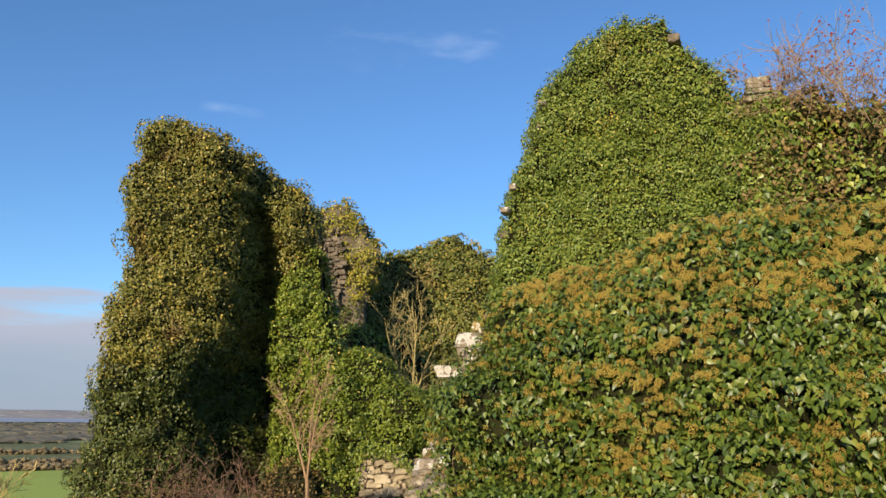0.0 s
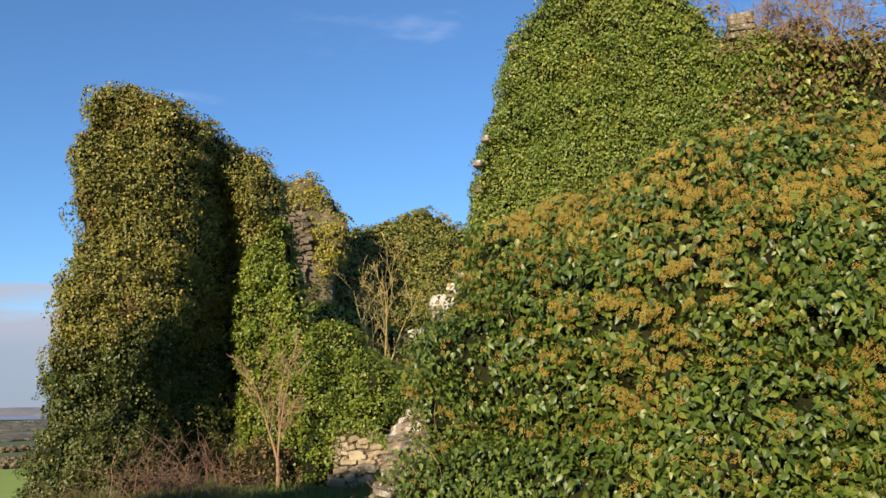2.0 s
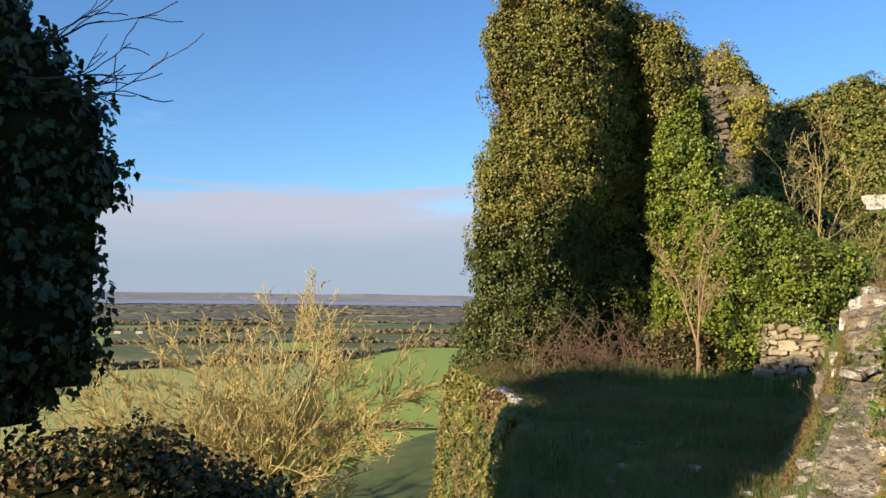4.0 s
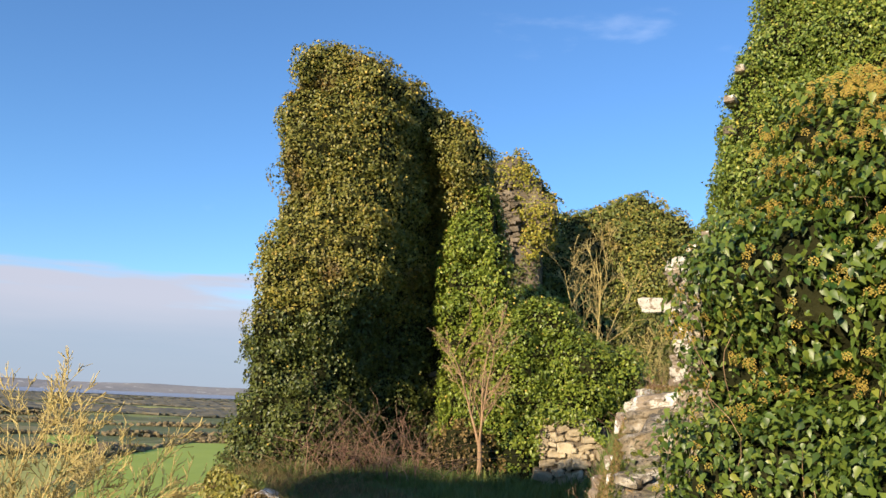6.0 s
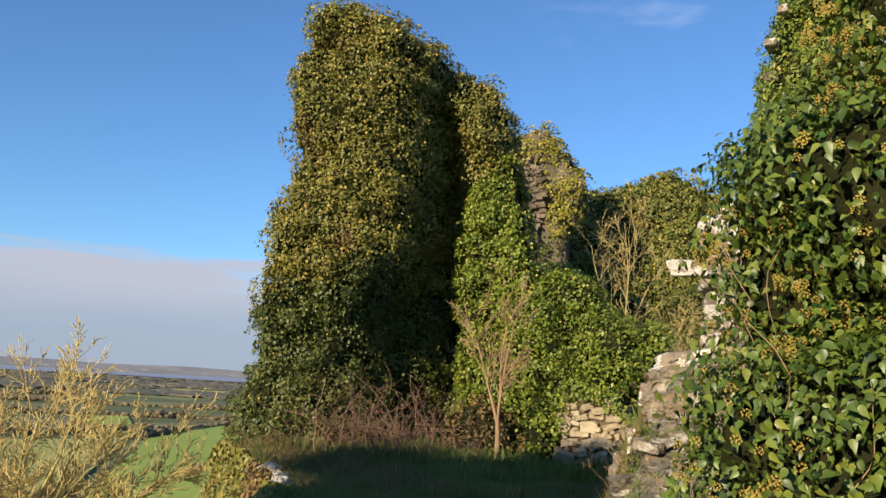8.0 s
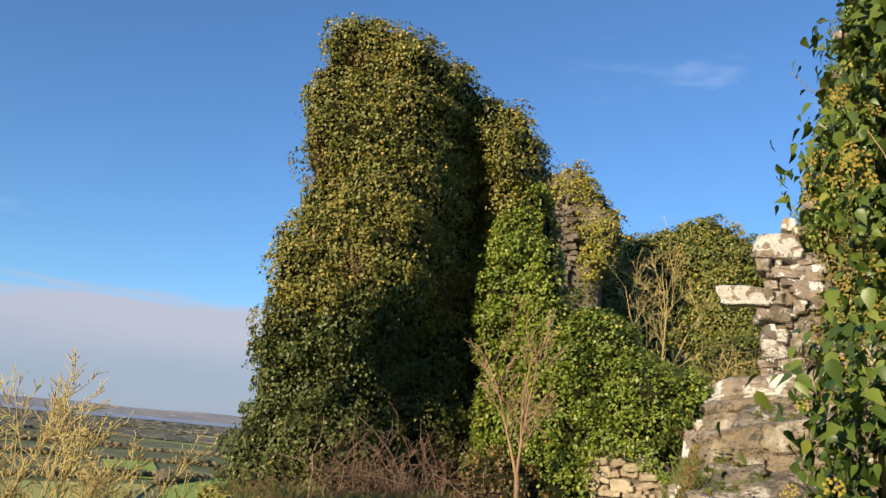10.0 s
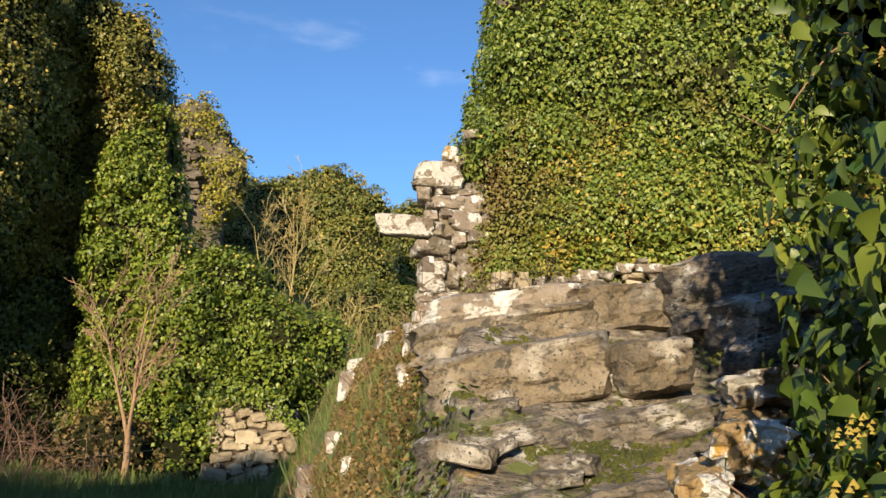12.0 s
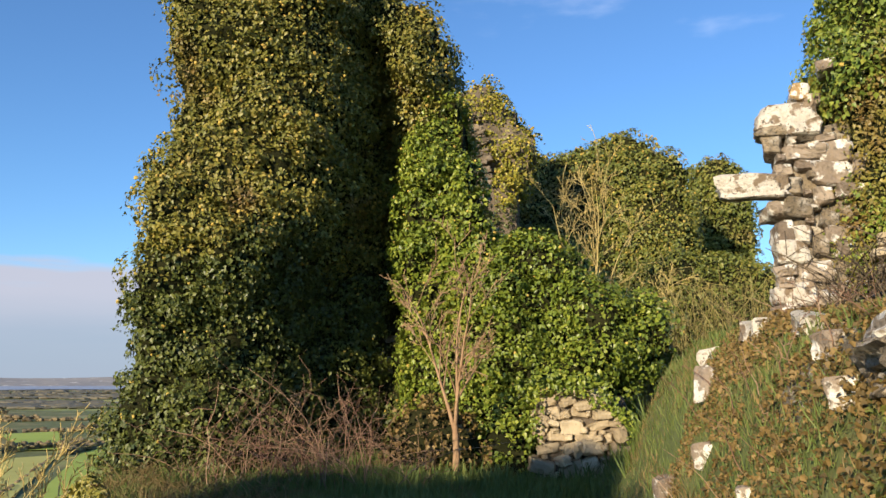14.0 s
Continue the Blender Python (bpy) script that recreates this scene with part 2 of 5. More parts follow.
def mesh_object(name, verts, faces, material, parent=None, smooth=False):
    """faces: an int array, N x 3 or N x 4."""
    verts, faces = np.asarray(verts, np.float32), np.asarray(faces, np.int32)
    me = bpy.data.meshes.new(name)
    n, k = faces.shape
    me.vertices.add(len(verts)); me.vertices.foreach_set("co", verts.ravel())
    me.loops.add(n * k); me.loops.foreach_set("vertex_index", faces.ravel())
    me.polygons.add(n)
    me.polygons.foreach_set("loop_start", np.arange(0, n * k, k, dtype=np.int32))
    me.polygons.foreach_set("loop_total", np.full(n, k, np.int32))
    me.polygons.foreach_set("use_smooth", np.full(n, smooth))
    me.update(calc_edges=True); me.validate()
    me.materials.append(material)
    ob = new(name, me)
    if parent:
        ob.parent = parent
    return ob


def part(name, bm, material, parent=None, label="", smooth=False):
    me = bpy.data.meshes.new(name)
    bm.to_mesh(me); bm.free()
    for f in me.polygons:
        f.use_smooth = smooth
    if smooth:
        me.set_sharp_from_angle(angle=radians(28))
    me.materials.append(material)
    ob = new(name, me)
    if parent:
        ob.parent = parent
    if label:
        ob["label"] = label
    return ob


def poly_distance(poly, S, Z):
    """Inside mask and distance to the outline for arrays of points."""
    inside = np.zeros(S.shape, bool)
    best = np.full(S.shape, 1e9)
    n = len(poly)
    for a in range(n):
        (x0, y0), (x1, y1) = poly[a], poly[(a + 1) % n]
        cross = ((y0 > Z) != (y1 > Z)) & (S < (x1 - x0) * (Z - y0) / ((y1 - y0) or 1e-9) + x0)
        inside ^= cross
        dx, dy = x1 - x0, y1 - y0
        t = np.clip(((S - x0) * dx + (Z - y0) * dy) / (dx * dx + dy * dy + 1e-12), 0, 1)
        best = np.minimum(best, np.hypot(S - x0 - t * dx, Z - y0 - t * dy))
    return inside, best


def mass(name, outline, depth, origin=(0, 0), turn=0.0, R=0.5, back=1.5, res=0.14, bump=0.18, bump_scale=0.9, seed=1, material=None, grow_by=0.0):
    """A solid ruin or thicket: an upright outline (s, z) given a front that follows depth(s, z), rounded rims and a rough back.
    Returns the object, and its front's points, normals and areas for planting."""
    (s0, z0), (s1, z1) = np.min(outline, 0) - grow_by, np.max(outline, 0) + grow_by
    ns, nzz = int((s1 - s0) / res) + 2, int((z1 - z0) / res) + 2
    S, Z = np.meshgrid(s0 + res * np.arange(ns), z0 + res * np.arange(nzz))
    wob = np.stack([S.ravel(), Z.ravel(), np.full(S.size, seed * 7.3)], 1)
    dS, dZ = (fbm(wob, 1.6, 2, seed + 40) * 0.09).reshape(S.shape), (fbm(wob, 1.6, 2, seed + 50) * 0.09).reshape(S.shape)
    inside, e = poly_distance(outline, S + dS, Z + dZ)
    e = np.where(inside, e, -e) + grow_by
    inside = e > 0
    idx = -np.ones(S.shape, int)
    idx[inside] = np.arange(inside.sum())
    s, z, ee = S[inside], Z[inside], e[inside]
    quads = np.stack([idx[:-1, :-1], idx[:-1, 1:], idx[1:, 1:], idx[1:, :-1]], -1).reshape(-1, 4)
    quads = quads[(quads >= 0).all(1)]
    rnd = 1 - np.sqrt(np.maximum(0, 1 - (1 - np.clip(ee / R, 0, 1)) ** 2))
    base = depth(s, z)
    pts = np.stack([s, z, base], 1)
    lump = fbm(pts * np.array([1, 1.5, 1]), bump_scale, 4, seed) * bump + (np.abs(fbm(pts * np.array([1, 1.8, 1]), 2.1, 2, seed + 9)) - 0.3) * bump * 0.9
    front = base + R * rnd + lump * np.clip(ee / 0.25, 0.25, 1)
    rear = base + R + back * (1 - rnd)
    rear = np.maximum(rear, front + 0.02)
    c, sn = math.cos(radians(turn)), math.sin(radians(turn))

    def place(d):
        return np.stack([origin[0] + s * c - d * sn, origin[1] + s * sn + d * c, z], 1)
    A, B = place(front), place(rear)
    n = len(s)
    e1 = np.sort(np.concatenate([quads[:, [i, (i + 1) % 4]] for i in range(4)]), 1)
    uniq, cnt = np.unique(e1, axis=0, return_counts=True)
    rim = uniq[cnt == 1]
    faces = np.concatenate([quads, quads[:, ::-1] + n, np.stack([rim[:, 0], rim[:, 1], rim[:, 1] + n, rim[:, 0] + n], 1)])
    ob = mesh_object(name, np.concatenate([A, B]), faces, material or GAP_SHADE, smooth=True)
    P = np.concatenate([A, B]) if back else A
    return ob, (P, faces)


def sample(surface, density, seed, keep=None):
    """Random points with normals spread evenly over a quad surface."""
    P, F = surface
    a, b, c, d = (P[F[:, i]] for i in range(4))
    nrm = np.cross(c - a, d - b)
    area = np.linalg.norm(nrm, axis=1) / 2
    nrm = nrm / (2 * area[:, None] + 1e-9)
    rng = np.random.default_rng(seed)
    k = rng.poisson(area * density)
    f = np.repeat(np.arange(len(F)), k)
    u, v = rng.random(len(f))[:, None], rng.random(len(f))[:, None]
    pos = (1 - u) * (1 - v) * a[f] + u * (1 - v) * b[f] + u * v * c[f] + (1 - u) * v * d[f]
    nn = nrm[f]
    if keep is not None:
        m = keep(pos, nn)
        pos, nn = pos[m], nn[m]
    return pos, nn, rng


OVATE = (np.array([(0, 0, 0), (0.40, 0.30, 0.05), (0, 0.42, -0.05), (-0.40, 0.30, 0.05), (0, 1.0, -0.12)]), np.array([(0, 1, 2), (0, 2, 3), (2, 1, 4), (2, 4, 3)]))
CURVED = (np.array([(0, 0, 0), (0.30, 0.10, 0.05), (0.42, 0.34, 0.08), (0.27, 0.66, 0.0), (0, 1.0, -0.20), (-0.27, 0.66, 0.0), (-0.42, 0.34, 0.08), (-0.30, 0.10, 0.05), (0, 0.34, 0.0), (0, 0.68, -0.06)]),
          np.array([(0, 1, 8), (1, 2, 8), (2, 3, 9), (2, 9, 8), (3, 4, 9), (4, 5, 9), (5, 6, 9), (6, 8, 9), (6, 7, 8), (7, 0, 8)]))
LOBED = (np.array([(0, 0.12, 0), (0.30, 0, 0.03), (0.55, 0.38, 0.06), (0.24, 0.50, 0.02), (0, 1.0, -0.1), (-0.24, 0.50, 0.02), (-0.55, 0.38, 0.06), (-0.30, 0, 0.03), (0, 0.45, -0.06)]),
         np.array([(0, 1, 8), (1, 2, 8), (2, 3, 8), (3, 4, 8), (4, 5, 8), (5, 6, 8), (6, 7, 8), (7, 0, 8)]))


LANCE = (np.array([(0, 0, 0), (0.24, 0.12, 0.05), (0.30, 0.36, 0.05), (0, 1.0, -0.26), (-0.30, 0.36, 0.05), (-0.24, 0.12, 0.05), (0, 0.4, -0.03)]),
         np.array([(0, 1, 6), (1, 2, 6), (2, 3, 6), (3, 4, 6), (4, 5, 6), (5, 0, 6)]))
SPIKE = (np.array([(-0.05, 0, 0), (0.05, 0, 0), (0.04, 0.6, 0.05), (-0.04, 0.6, 0.05), (0, 1.2, 0.2)]), np.array([(0, 1, 2), (0, 2, 3), (3, 2, 4)]))


def leaves(name, pos, nrm, size, material, rng, parent=None, shape=OVATE, tilt=0.5, droop=0.9, lift=0.08):
    """Leaves as one mesh: each faces about the way of the surface and hangs tip down."""
    n = len(pos)
    N = nrm + rng.normal(0, tilt, (n, 3)) + np.array([0, 0, 0.35])
    N /= np.linalg.norm(N, axis=1)[:, None] + 1e-9
    D = np.stack([rng.normal(0, 0.7, n), rng.normal(0, 0.7, n), -droop + rng.normal(0, 0.4, n)], 1)
    T = D - (D * N).sum(1)[:, None] * N
    T /= np.linalg.norm(T, axis=1)[:, None] + 1e-9
    X = np.cross(T, N)
    sz = (size(pos) if callable(size) else size) * rng.uniform(0.45, 1.35, n)
    sz = sz[:, None, None]
    V, F = shape
    base = pos + nrm * (rng.random(n)[:, None] * lift)
    W = base[:, None, :] + sz * (V[None, :, :1] * X[:, None] + (V[None, :, 1:2] - 0.4) * T[:, None] + V[None, :, 2:] * N[:, None])
    faces = F[None] + (np.arange(n) * len(V))[:, None, None]
    ob = mesh_object(name, W.reshape(-1, 3), faces.reshape(-1, 3), material, parent, smooth=len(V) > 6)
    tagged(ob, kind="stuff")
    return ob


BALL = (np.array([(1, 0, 0), (-1, 0, 0), (0, 1, 0), (0, -1, 0), (0, 0, 1), (0, 0, -1), (.6, .6, .6), (-.6, .6, .6), (.6, -.6, .6), (-.6, -.6, .6), (.6, .6, -.6), (-.6, .6, -.6), (.6, -.6, -.6), (-.6, -.6, -.6)]),
        np.array([(0, 6, 8), (0, 8, 12), (0, 12, 10), (0, 10, 6), (1, 9, 7), (1, 7, 11), (1, 11, 13), (1, 13, 9), (2, 7, 6), (2, 6, 10), (2, 10, 11), (2, 11, 7),
                  (3, 8, 9), (3, 9, 13), (3, 13, 12), (3, 12, 8), (4, 6, 7), (4, 7, 9), (4, 9, 8), (4, 8, 6), (5, 11, 10), (5, 10, 12), (5, 12, 13), (5, 13, 11)]))


def blobs(name, pos, size, material, rng, parent=None, squash=(1, 1, 1)):
    """Small rough balls, such as flower heads or berries, as one mesh."""
    n = len(pos)
    V, F = BALL
    sz = size * rng.uniform(0.6, 1.3, n)[:, None, None]
    W = pos[:, None] + sz * V[None] * rng.uniform(0.7, 1.25, (n, len(V), 1)) * np.array(squash)
    ob = mesh_object(name, W.reshape(-1, 3), (F[None] + (np.arange(n) * len(V))[:, None, None]).reshape(-1, 3), material, parent)
    return tagged(ob, kind="stuff")


def clumped(surface, density, seed, keep, clump, share=0.7, cover=0.85):
    """Leaf places and facings: part of them even over the surface, the rest in overhanging tufts with gaps between."""
    p0, n0, rng = sample(surface, density * (1 - share), seed, keep)
    tufts = cover / clump ** 2
    per = max(8, int(density * share / tufts))
    c, cn, _ = sample(surface, tufts, seed + 1, keep)
    k = len(c)
    rad = clump * rng.uniform(0.55, 1.45, k)
    i = np.repeat(np.arange(k), per)
    off = rng.normal(0, 0.5, (len(i), 3))
    off -= (off * cn[i]).sum(1)[:, None] * cn[i]
    off *= np.minimum(1, 1.05 / (np.linalg.norm(off, axis=1)[:, None] + 1e-9))
    q = np.clip(np.linalg.norm(off, axis=1), 0, 1.3)[:, None]
    dome = 0.8 * (1 - 0.62 * q ** 2) * rng.uniform(0.75, 1.05, (len(i), 1))
    p1 = c[i] + rad[i][:, None] * (off * np.array([1.1, 1.1, 0.8]) + cn[i] * dome + np.array([0, 0, -0.3]) * q ** 2)
    n1 = cn[i] + off * 1.5 + np.array([0, 0, 0.15])
    n1 /= np.linalg.norm(n1, axis=1)[:, None]
    return np.concatenate([p0, p1]), np.concatenate([n0, n1]), rng


def ivy(ruin, label, surface, density, size, material, seed, flowers=0.0, flower_size=0.02, keep=None, shape=OVATE, tilt=0.42, lift=0.08, clump=0.22, share=0.7):
    pos, nn, rng = clumped(surface, density, seed, keep, clump, share)
    ob = leaves("ivy", pos, nn, size, material, rng, ruin, shape=shape, tilt=tilt, lift=lift)
    tagged(ob, label, kind="stuff")
    if flowers:
        m = rng.random(len(pos)) < flowers / density
        fp, fn = pos[m], nn[m]
        up = (fn[:, 2] + 0.3 + 0.6 * vnoise(fp, 0.9, seed + 3)) > rng.random(len(fp)) * 0.9
        blobs("flower_heads", fp[up] + fn[up] * 0.05, flower_size, UMBEL, rng, ob)
    return ob


def tube(path, radii, sides=5):
    """Verts and quad faces of a tapered tube along a list of points."""
    P = np.asarray(path, float)
    T = np.gradient(P, axis=0)
    T /= np.linalg.norm(T, axis=1)[:, None] + 1e-9
    ref = np.where(np.abs(T[:, 2:]) > 0.9, np.array([[1.0, 0, 0]]), np.array([[0, 0, 1.0]]))
    U = np.cross(T, ref); U /= np.linalg.norm(U, axis=1)[:, None] + 1e-9
    W = np.cross(T, U)
    a = np.arange(sides) * 2 * math.pi / sides
    V = P[:, None] + np.asarray(radii)[:, None, None] * (np.cos(a)[None, :, None] * U[:, None] + np.sin(a)[None, :, None] * W[:, None])
    n = len(P)
    i, j = np.meshgrid(np.arange(n - 1), np.arange(sides), indexing="ij")
    f = np.stack([i * sides + j, i * sides + (j + 1) % sides, (i + 1) * sides + (j + 1) % sides, (i + 1) * sides + j], -1).reshape(-1, 4)
    return V.reshape(-1, 3), f


def tubes_object(name, tubes, material, parent=None):
    vs, fs, o = [], [], 0
    for v, f in tubes:
        vs.append(v); fs.append(f + o); o += len(v)
    return mesh_object(name, np.concatenate(vs), np.concatenate(fs), material, parent, smooth=True)


def grow(start, direction, length, radius, rng, level, levels, kids, spread, up, wander=0.18, taper=0.35, out=None, tips=None, first=0.25, thin=0.0, short=(0.45, 0.75)):
    """A branch with its side branches, as tubes by level."""
    n = max(4, int(6 - level))
    p, d = np.array(start, float), np.array(direction, float)
    path = [p.copy()]
    for _ in range(n):
        d = d + rng.normal(0, wander, 3) + np.array([0, 0, up])
        d /= np.linalg.norm(d)
        p = p + d * length / n
        path.append(p.copy())
    rad = np.maximum(radius * np.linspace(1, taper, n + 1), thin)
    out.setdefault(level, []).append(tube(path, rad, 6 if level == 0 else 4 if level < 3 else 3))
    if level + 1 < levels:
        for _ in range(kids[min(level, len(kids) - 1)]):
            t = rng.uniform(first, 1.0) * n
            i = min(int(t), n - 1)
            q = path[i] + (path[i + 1] - path[i]) * (t - i)
            side = rng.normal(0, 1, 3); side /= np.linalg.norm(side)
            dd = d * (1 - spread) + side * spread + np.array([0, 0, up])
            grow(q, dd / np.linalg.norm(dd), length * rng.uniform(*short), radius * np.interp(t, [0, n], [1, taper]) * 0.6, rng, level + 1, levels, kids, spread, up,
                 wander, taper, out, tips, first, thin, short)
    elif tips is not None:
        tips.append(path[-1])
    return out


def bare_tree(label, base, height, stems, material, seed, levels=4, kids=(6, 5, 4), spread=0.5, up=0.04, radius=0.06, lean=0.35, first=0.25, name="bare_tree", wide=1.0, thin=0.004, short=(0.45, 0.75), wander=0.18):
    rng = np.random.default_rng(seed)
    root = new(name)
    root.location = base
    tagged(root, label, "tree")
    out, tips = {}, []
    for k in range(stems):
        a = 2 * math.pi * (k + rng.random() * 0.5) / stems
        d = np.array([math.cos(a) * lean, math.sin(a) * lean, 1.0]); d /= np.linalg.norm(d)
        grow((0.05 * math.cos(a), 0.05 * math.sin(a), -0.15), d, height * rng.uniform(0.7, 0.95), radius * rng.uniform(0.7, 1.1), rng, 0, levels, kids, spread, up, wander, out=out, tips=tips, first=first, thin=thin, short=short)
    top = np.percentile(np.concatenate([v[:, 2] for vs in out.values() for v, _ in vs]), 97)
    k = np.array([wide, wide, 1.0]) * height / top
    out = {a: [(v * k, f) for v, f in vs] for a, vs in out.items()}
    tips = [t * k for t in tips]
    for v in out[0]:
        tubes_object("trunk", [v], material, root)
    for v in out.get(1, []):
        tubes_object("limb", [v], material, root)
    fine = [t for k, v in out.items() if k > 1 for t in v]
    if fine:
        tagged(tubes_object("twigs", fine, material, root), kind="stuff")
    return root, np.array(tips)


def fan_tree(label, base, trunk, height, stems, widest, material, seed, radius, kids=(10, 7, 5), thin=0.007, short=(0.26, 0.46)):
    """A short trunk that fans out into ascending stems with fine upright twigs."""
    rng = np.random.default_rng(seed)
    root = new("bare_tree")
    root.location = base
    tagged(root, label, "tree")
    tubes_object("trunk", [tube([(0, 0, -0.2), (0.02, 0, trunk * 0.5), (0, 0.01, trunk + 0.05)], np.array([1.15, 1.0, 0.85]) * radius, 8)], material, root)
    out = {}
    for k in range(stems):
        th, a = widest * math.sqrt((k + 0.5) / stems), k * 2.4 + rng.normal(0, 0.2)
        d = (math.sin(th) * math.cos(a), math.sin(th) * math.sin(a), math.cos(th))
        grow((0, 0, trunk * rng.uniform(0.75, 1.0)), d, (height - trunk) * rng.uniform(0.8, 0.98), radius * 0.6, rng, 0, 4, kids, 0.44, 0.03, 0.09, 0.25, out, None, 0.22, thin, short)
    for v in out[0]:
        tubes_object("stem", [v], material, root)
    for v in out[1]:
        tubes_object("limb", [v], material, root)
    tagged(tubes_object("twigs", [t for k, v in out.items() if k > 1 for t in v], material, root), kind="stuff")
    return root


def hull_stone(rng, sx, sy, sz, rough=0.06, cuts=1):
    """A worn block: a subdivided box with bent faces and knocked-off corners."""
    bm = bmesh.new()
    bmesh.ops.create_cube(bm, size=1.0)
    bmesh.ops.bevel(bm, geom=bm.edges[:], offset=0.09, segments=1, affect="EDGES")
    if cuts:
        bmesh.ops.subdivide_edges(bm, edges=[e for e in bm.edges if e.calc_length() > 0.4], cuts=cuts, use_grid_fill=True)
    o = Vector(rng.random(3) * 50)
    taper, skew = rng.normal(0, 0.10), rng.normal(0, 0.07)
    for v in bm.verts:
        c = v.co
        q = c + noise.noise_vector(c * 1.3 + o) * rough * 1.3 + noise.noise_vector(c * 3.7 + o) * rough * 0.8
        if cuts > 2:
            q = q + noise.noise_vector(Vector((c.x * 10, c.y * 10, c.z * 6)) + o) * rough * 0.45
        if cuts > 6:
            q = q + noise.noise_vector(c * 23 + o) * rough * 0.42 + noise.noise_vector(Vector((c.x * 4, c.y * 4, c.z * 16)) + o) * rough * 0.35
        v.co = Vector((q.x * (1 + taper * q.z) * sx, q.y * sy, (q.z + skew * q.x) * sz))
    return bm


def rubble_stones(parent, outline, at, big, small, depth, rng, materials, tries=900, name="stone", aspect=1.7, proud=0.05, loose=1.0, tight=0.46, rough=0.10, cuts=2):
    """Random rubble: stones thrown on the outline, large ones first, none overlapping. at(s, z): place and turn of the face."""
    (s0, z0), (s1, z1) = np.min(outline, 0), np.max(outline, 0)
    put = []
    for k in range(tries):
        h = big + (small - big) * (k / tries) ** 0.6
        w = h * aspect * rng.uniform(0.55, 1.4)
        h *= rng.uniform(0.75, 1.2)
        s, z = rng.uniform(s0, s1), rng.uniform(z0, z1)
        if not poly_distance(outline, np.array([s]), np.array([z]))[0][0]:
            continue
        if any(abs(s - a) < (w + c) * tight and abs(z - b_) < (h + d) * tight for a, b_, c, d in put):
            continue
        put.append((s, z, w, h))
        (x, y), turn = at(s, z)
        ob = part(name, hull_stone(rng, w, depth, h, rough, cuts), materials[int(rng.random() * len(materials))], parent, smooth=cuts > 2)
        ob.matrix_basis = pose(x, y + rng.uniform(-proud, proud), z, rng.normal(0, 6) * loose, rng.normal(-3, 10) * loose, turn + rng.normal(0, 9) * loose)


def lerp(v, xs, ys):
    return np.interp(v, xs, ys)


# ---- ground: one sheet, from the castle's terrace down to the plain ----
PLAIN = -45.0


def bank(x, y):
    """The rocky bank that carries the tall wall, 0 at its foot."""
    side = lerp(x, [-1.0, -0.75, -0.51, -0.34, -0.1, 0.5, 1.2, 3], [0, 0.2, 0.53, 0.8, 0.98, 1.0, 1.14, 1.2])
    front = lerp(y + 0.12 * np.clip(x, -1, 3), [7.6, 8.2, 8.7, 9.3, 10, 11, 13.5, 15.5, 19], [0, 0.3, 0.6, 0.77, 0.97, 1.04, 1.2, 1.1, 0.2])
    return np.minimum(side, front)


def edge_x(y):
    """Where the terrace breaks off towards the plain."""
    return lerp(y, [-30, 0, 5, 6.0, 7.0, 7.6, 8.4, 9.2, 11, 13, 15, 18, 24, 60], [-6, -5.0, -2.9, -2.35, -2.65, -2.9, -3.0, -3.2, -3.87, -4.5, -5.35, -7.7, -10, -13])


def ground_z(x, y):
    x, y = np.asarray(x, float), np.asarray(y, float)
    z = lerp(y, [-30, -6, 0, 1.3, 2.4, 4.5, 6.5, 8, 12, 22, 40, 90], [1.0, 0.8, -0.1, -0.45, -0.72, -0.95, -1.02, -0.92, -0.85, -0.85, 0.3, -2])
    z = z + np.clip(x - 1.5, 0, 12) * 0.10
    z = z + 1.83 * bank(x, y)
    edge = edge_x(y)
    out = np.clip(edge - x, 0, None)
    drop = np.where(out < 0.3, 1.25 * out ** 2, np.where(out < 9, 0.1125 + (out - 0.3) * 0.75, 6.64 + (out - 9) * 0.5))
    crag = np.where(out < 0.25, 8.0 * out ** 2, np.where(out < 0.8, 0.5 + (out - 0.25) * 11.0, np.where(out < 9, 6.55 + (out - 0.8) * 0.04, 6.88 + (out - 9) * 0.5)))
    drop = drop + (crag - drop) * lerp(y, [4.6, 6.2], [0, 1])
    far = np.clip(np.hypot(x, y - 10) - 70, 0, None)
    z = z - drop - far * 0.45
    pts = np.stack([x.ravel(), y.ravel(), np.zeros(x.size)], 1)
    near = np.exp(-np.hypot(x, y - 8) / 60)
    # a worn step in the turf along the terrace
    rut = x - lerp(y, [8, 10.1, 11.5, 16.1, 19], [-3.0, -2.9, -2.55, -1.05, -0.6])
    z = z - np.where((y > 8) & (y < 19), 0.11 * np.exp(-(rut / 0.22) ** 2) - 0.05 * np.exp(-((rut - 0.6) / 0.35) ** 2), 0)
    z = z + (fbm(pts, 0.9, 3, 5) * 0.05 + fbm(pts, 0.22, 2, 9) * 0.08).reshape(x.shape) * near
    return np.maximum(z, PLAIN)


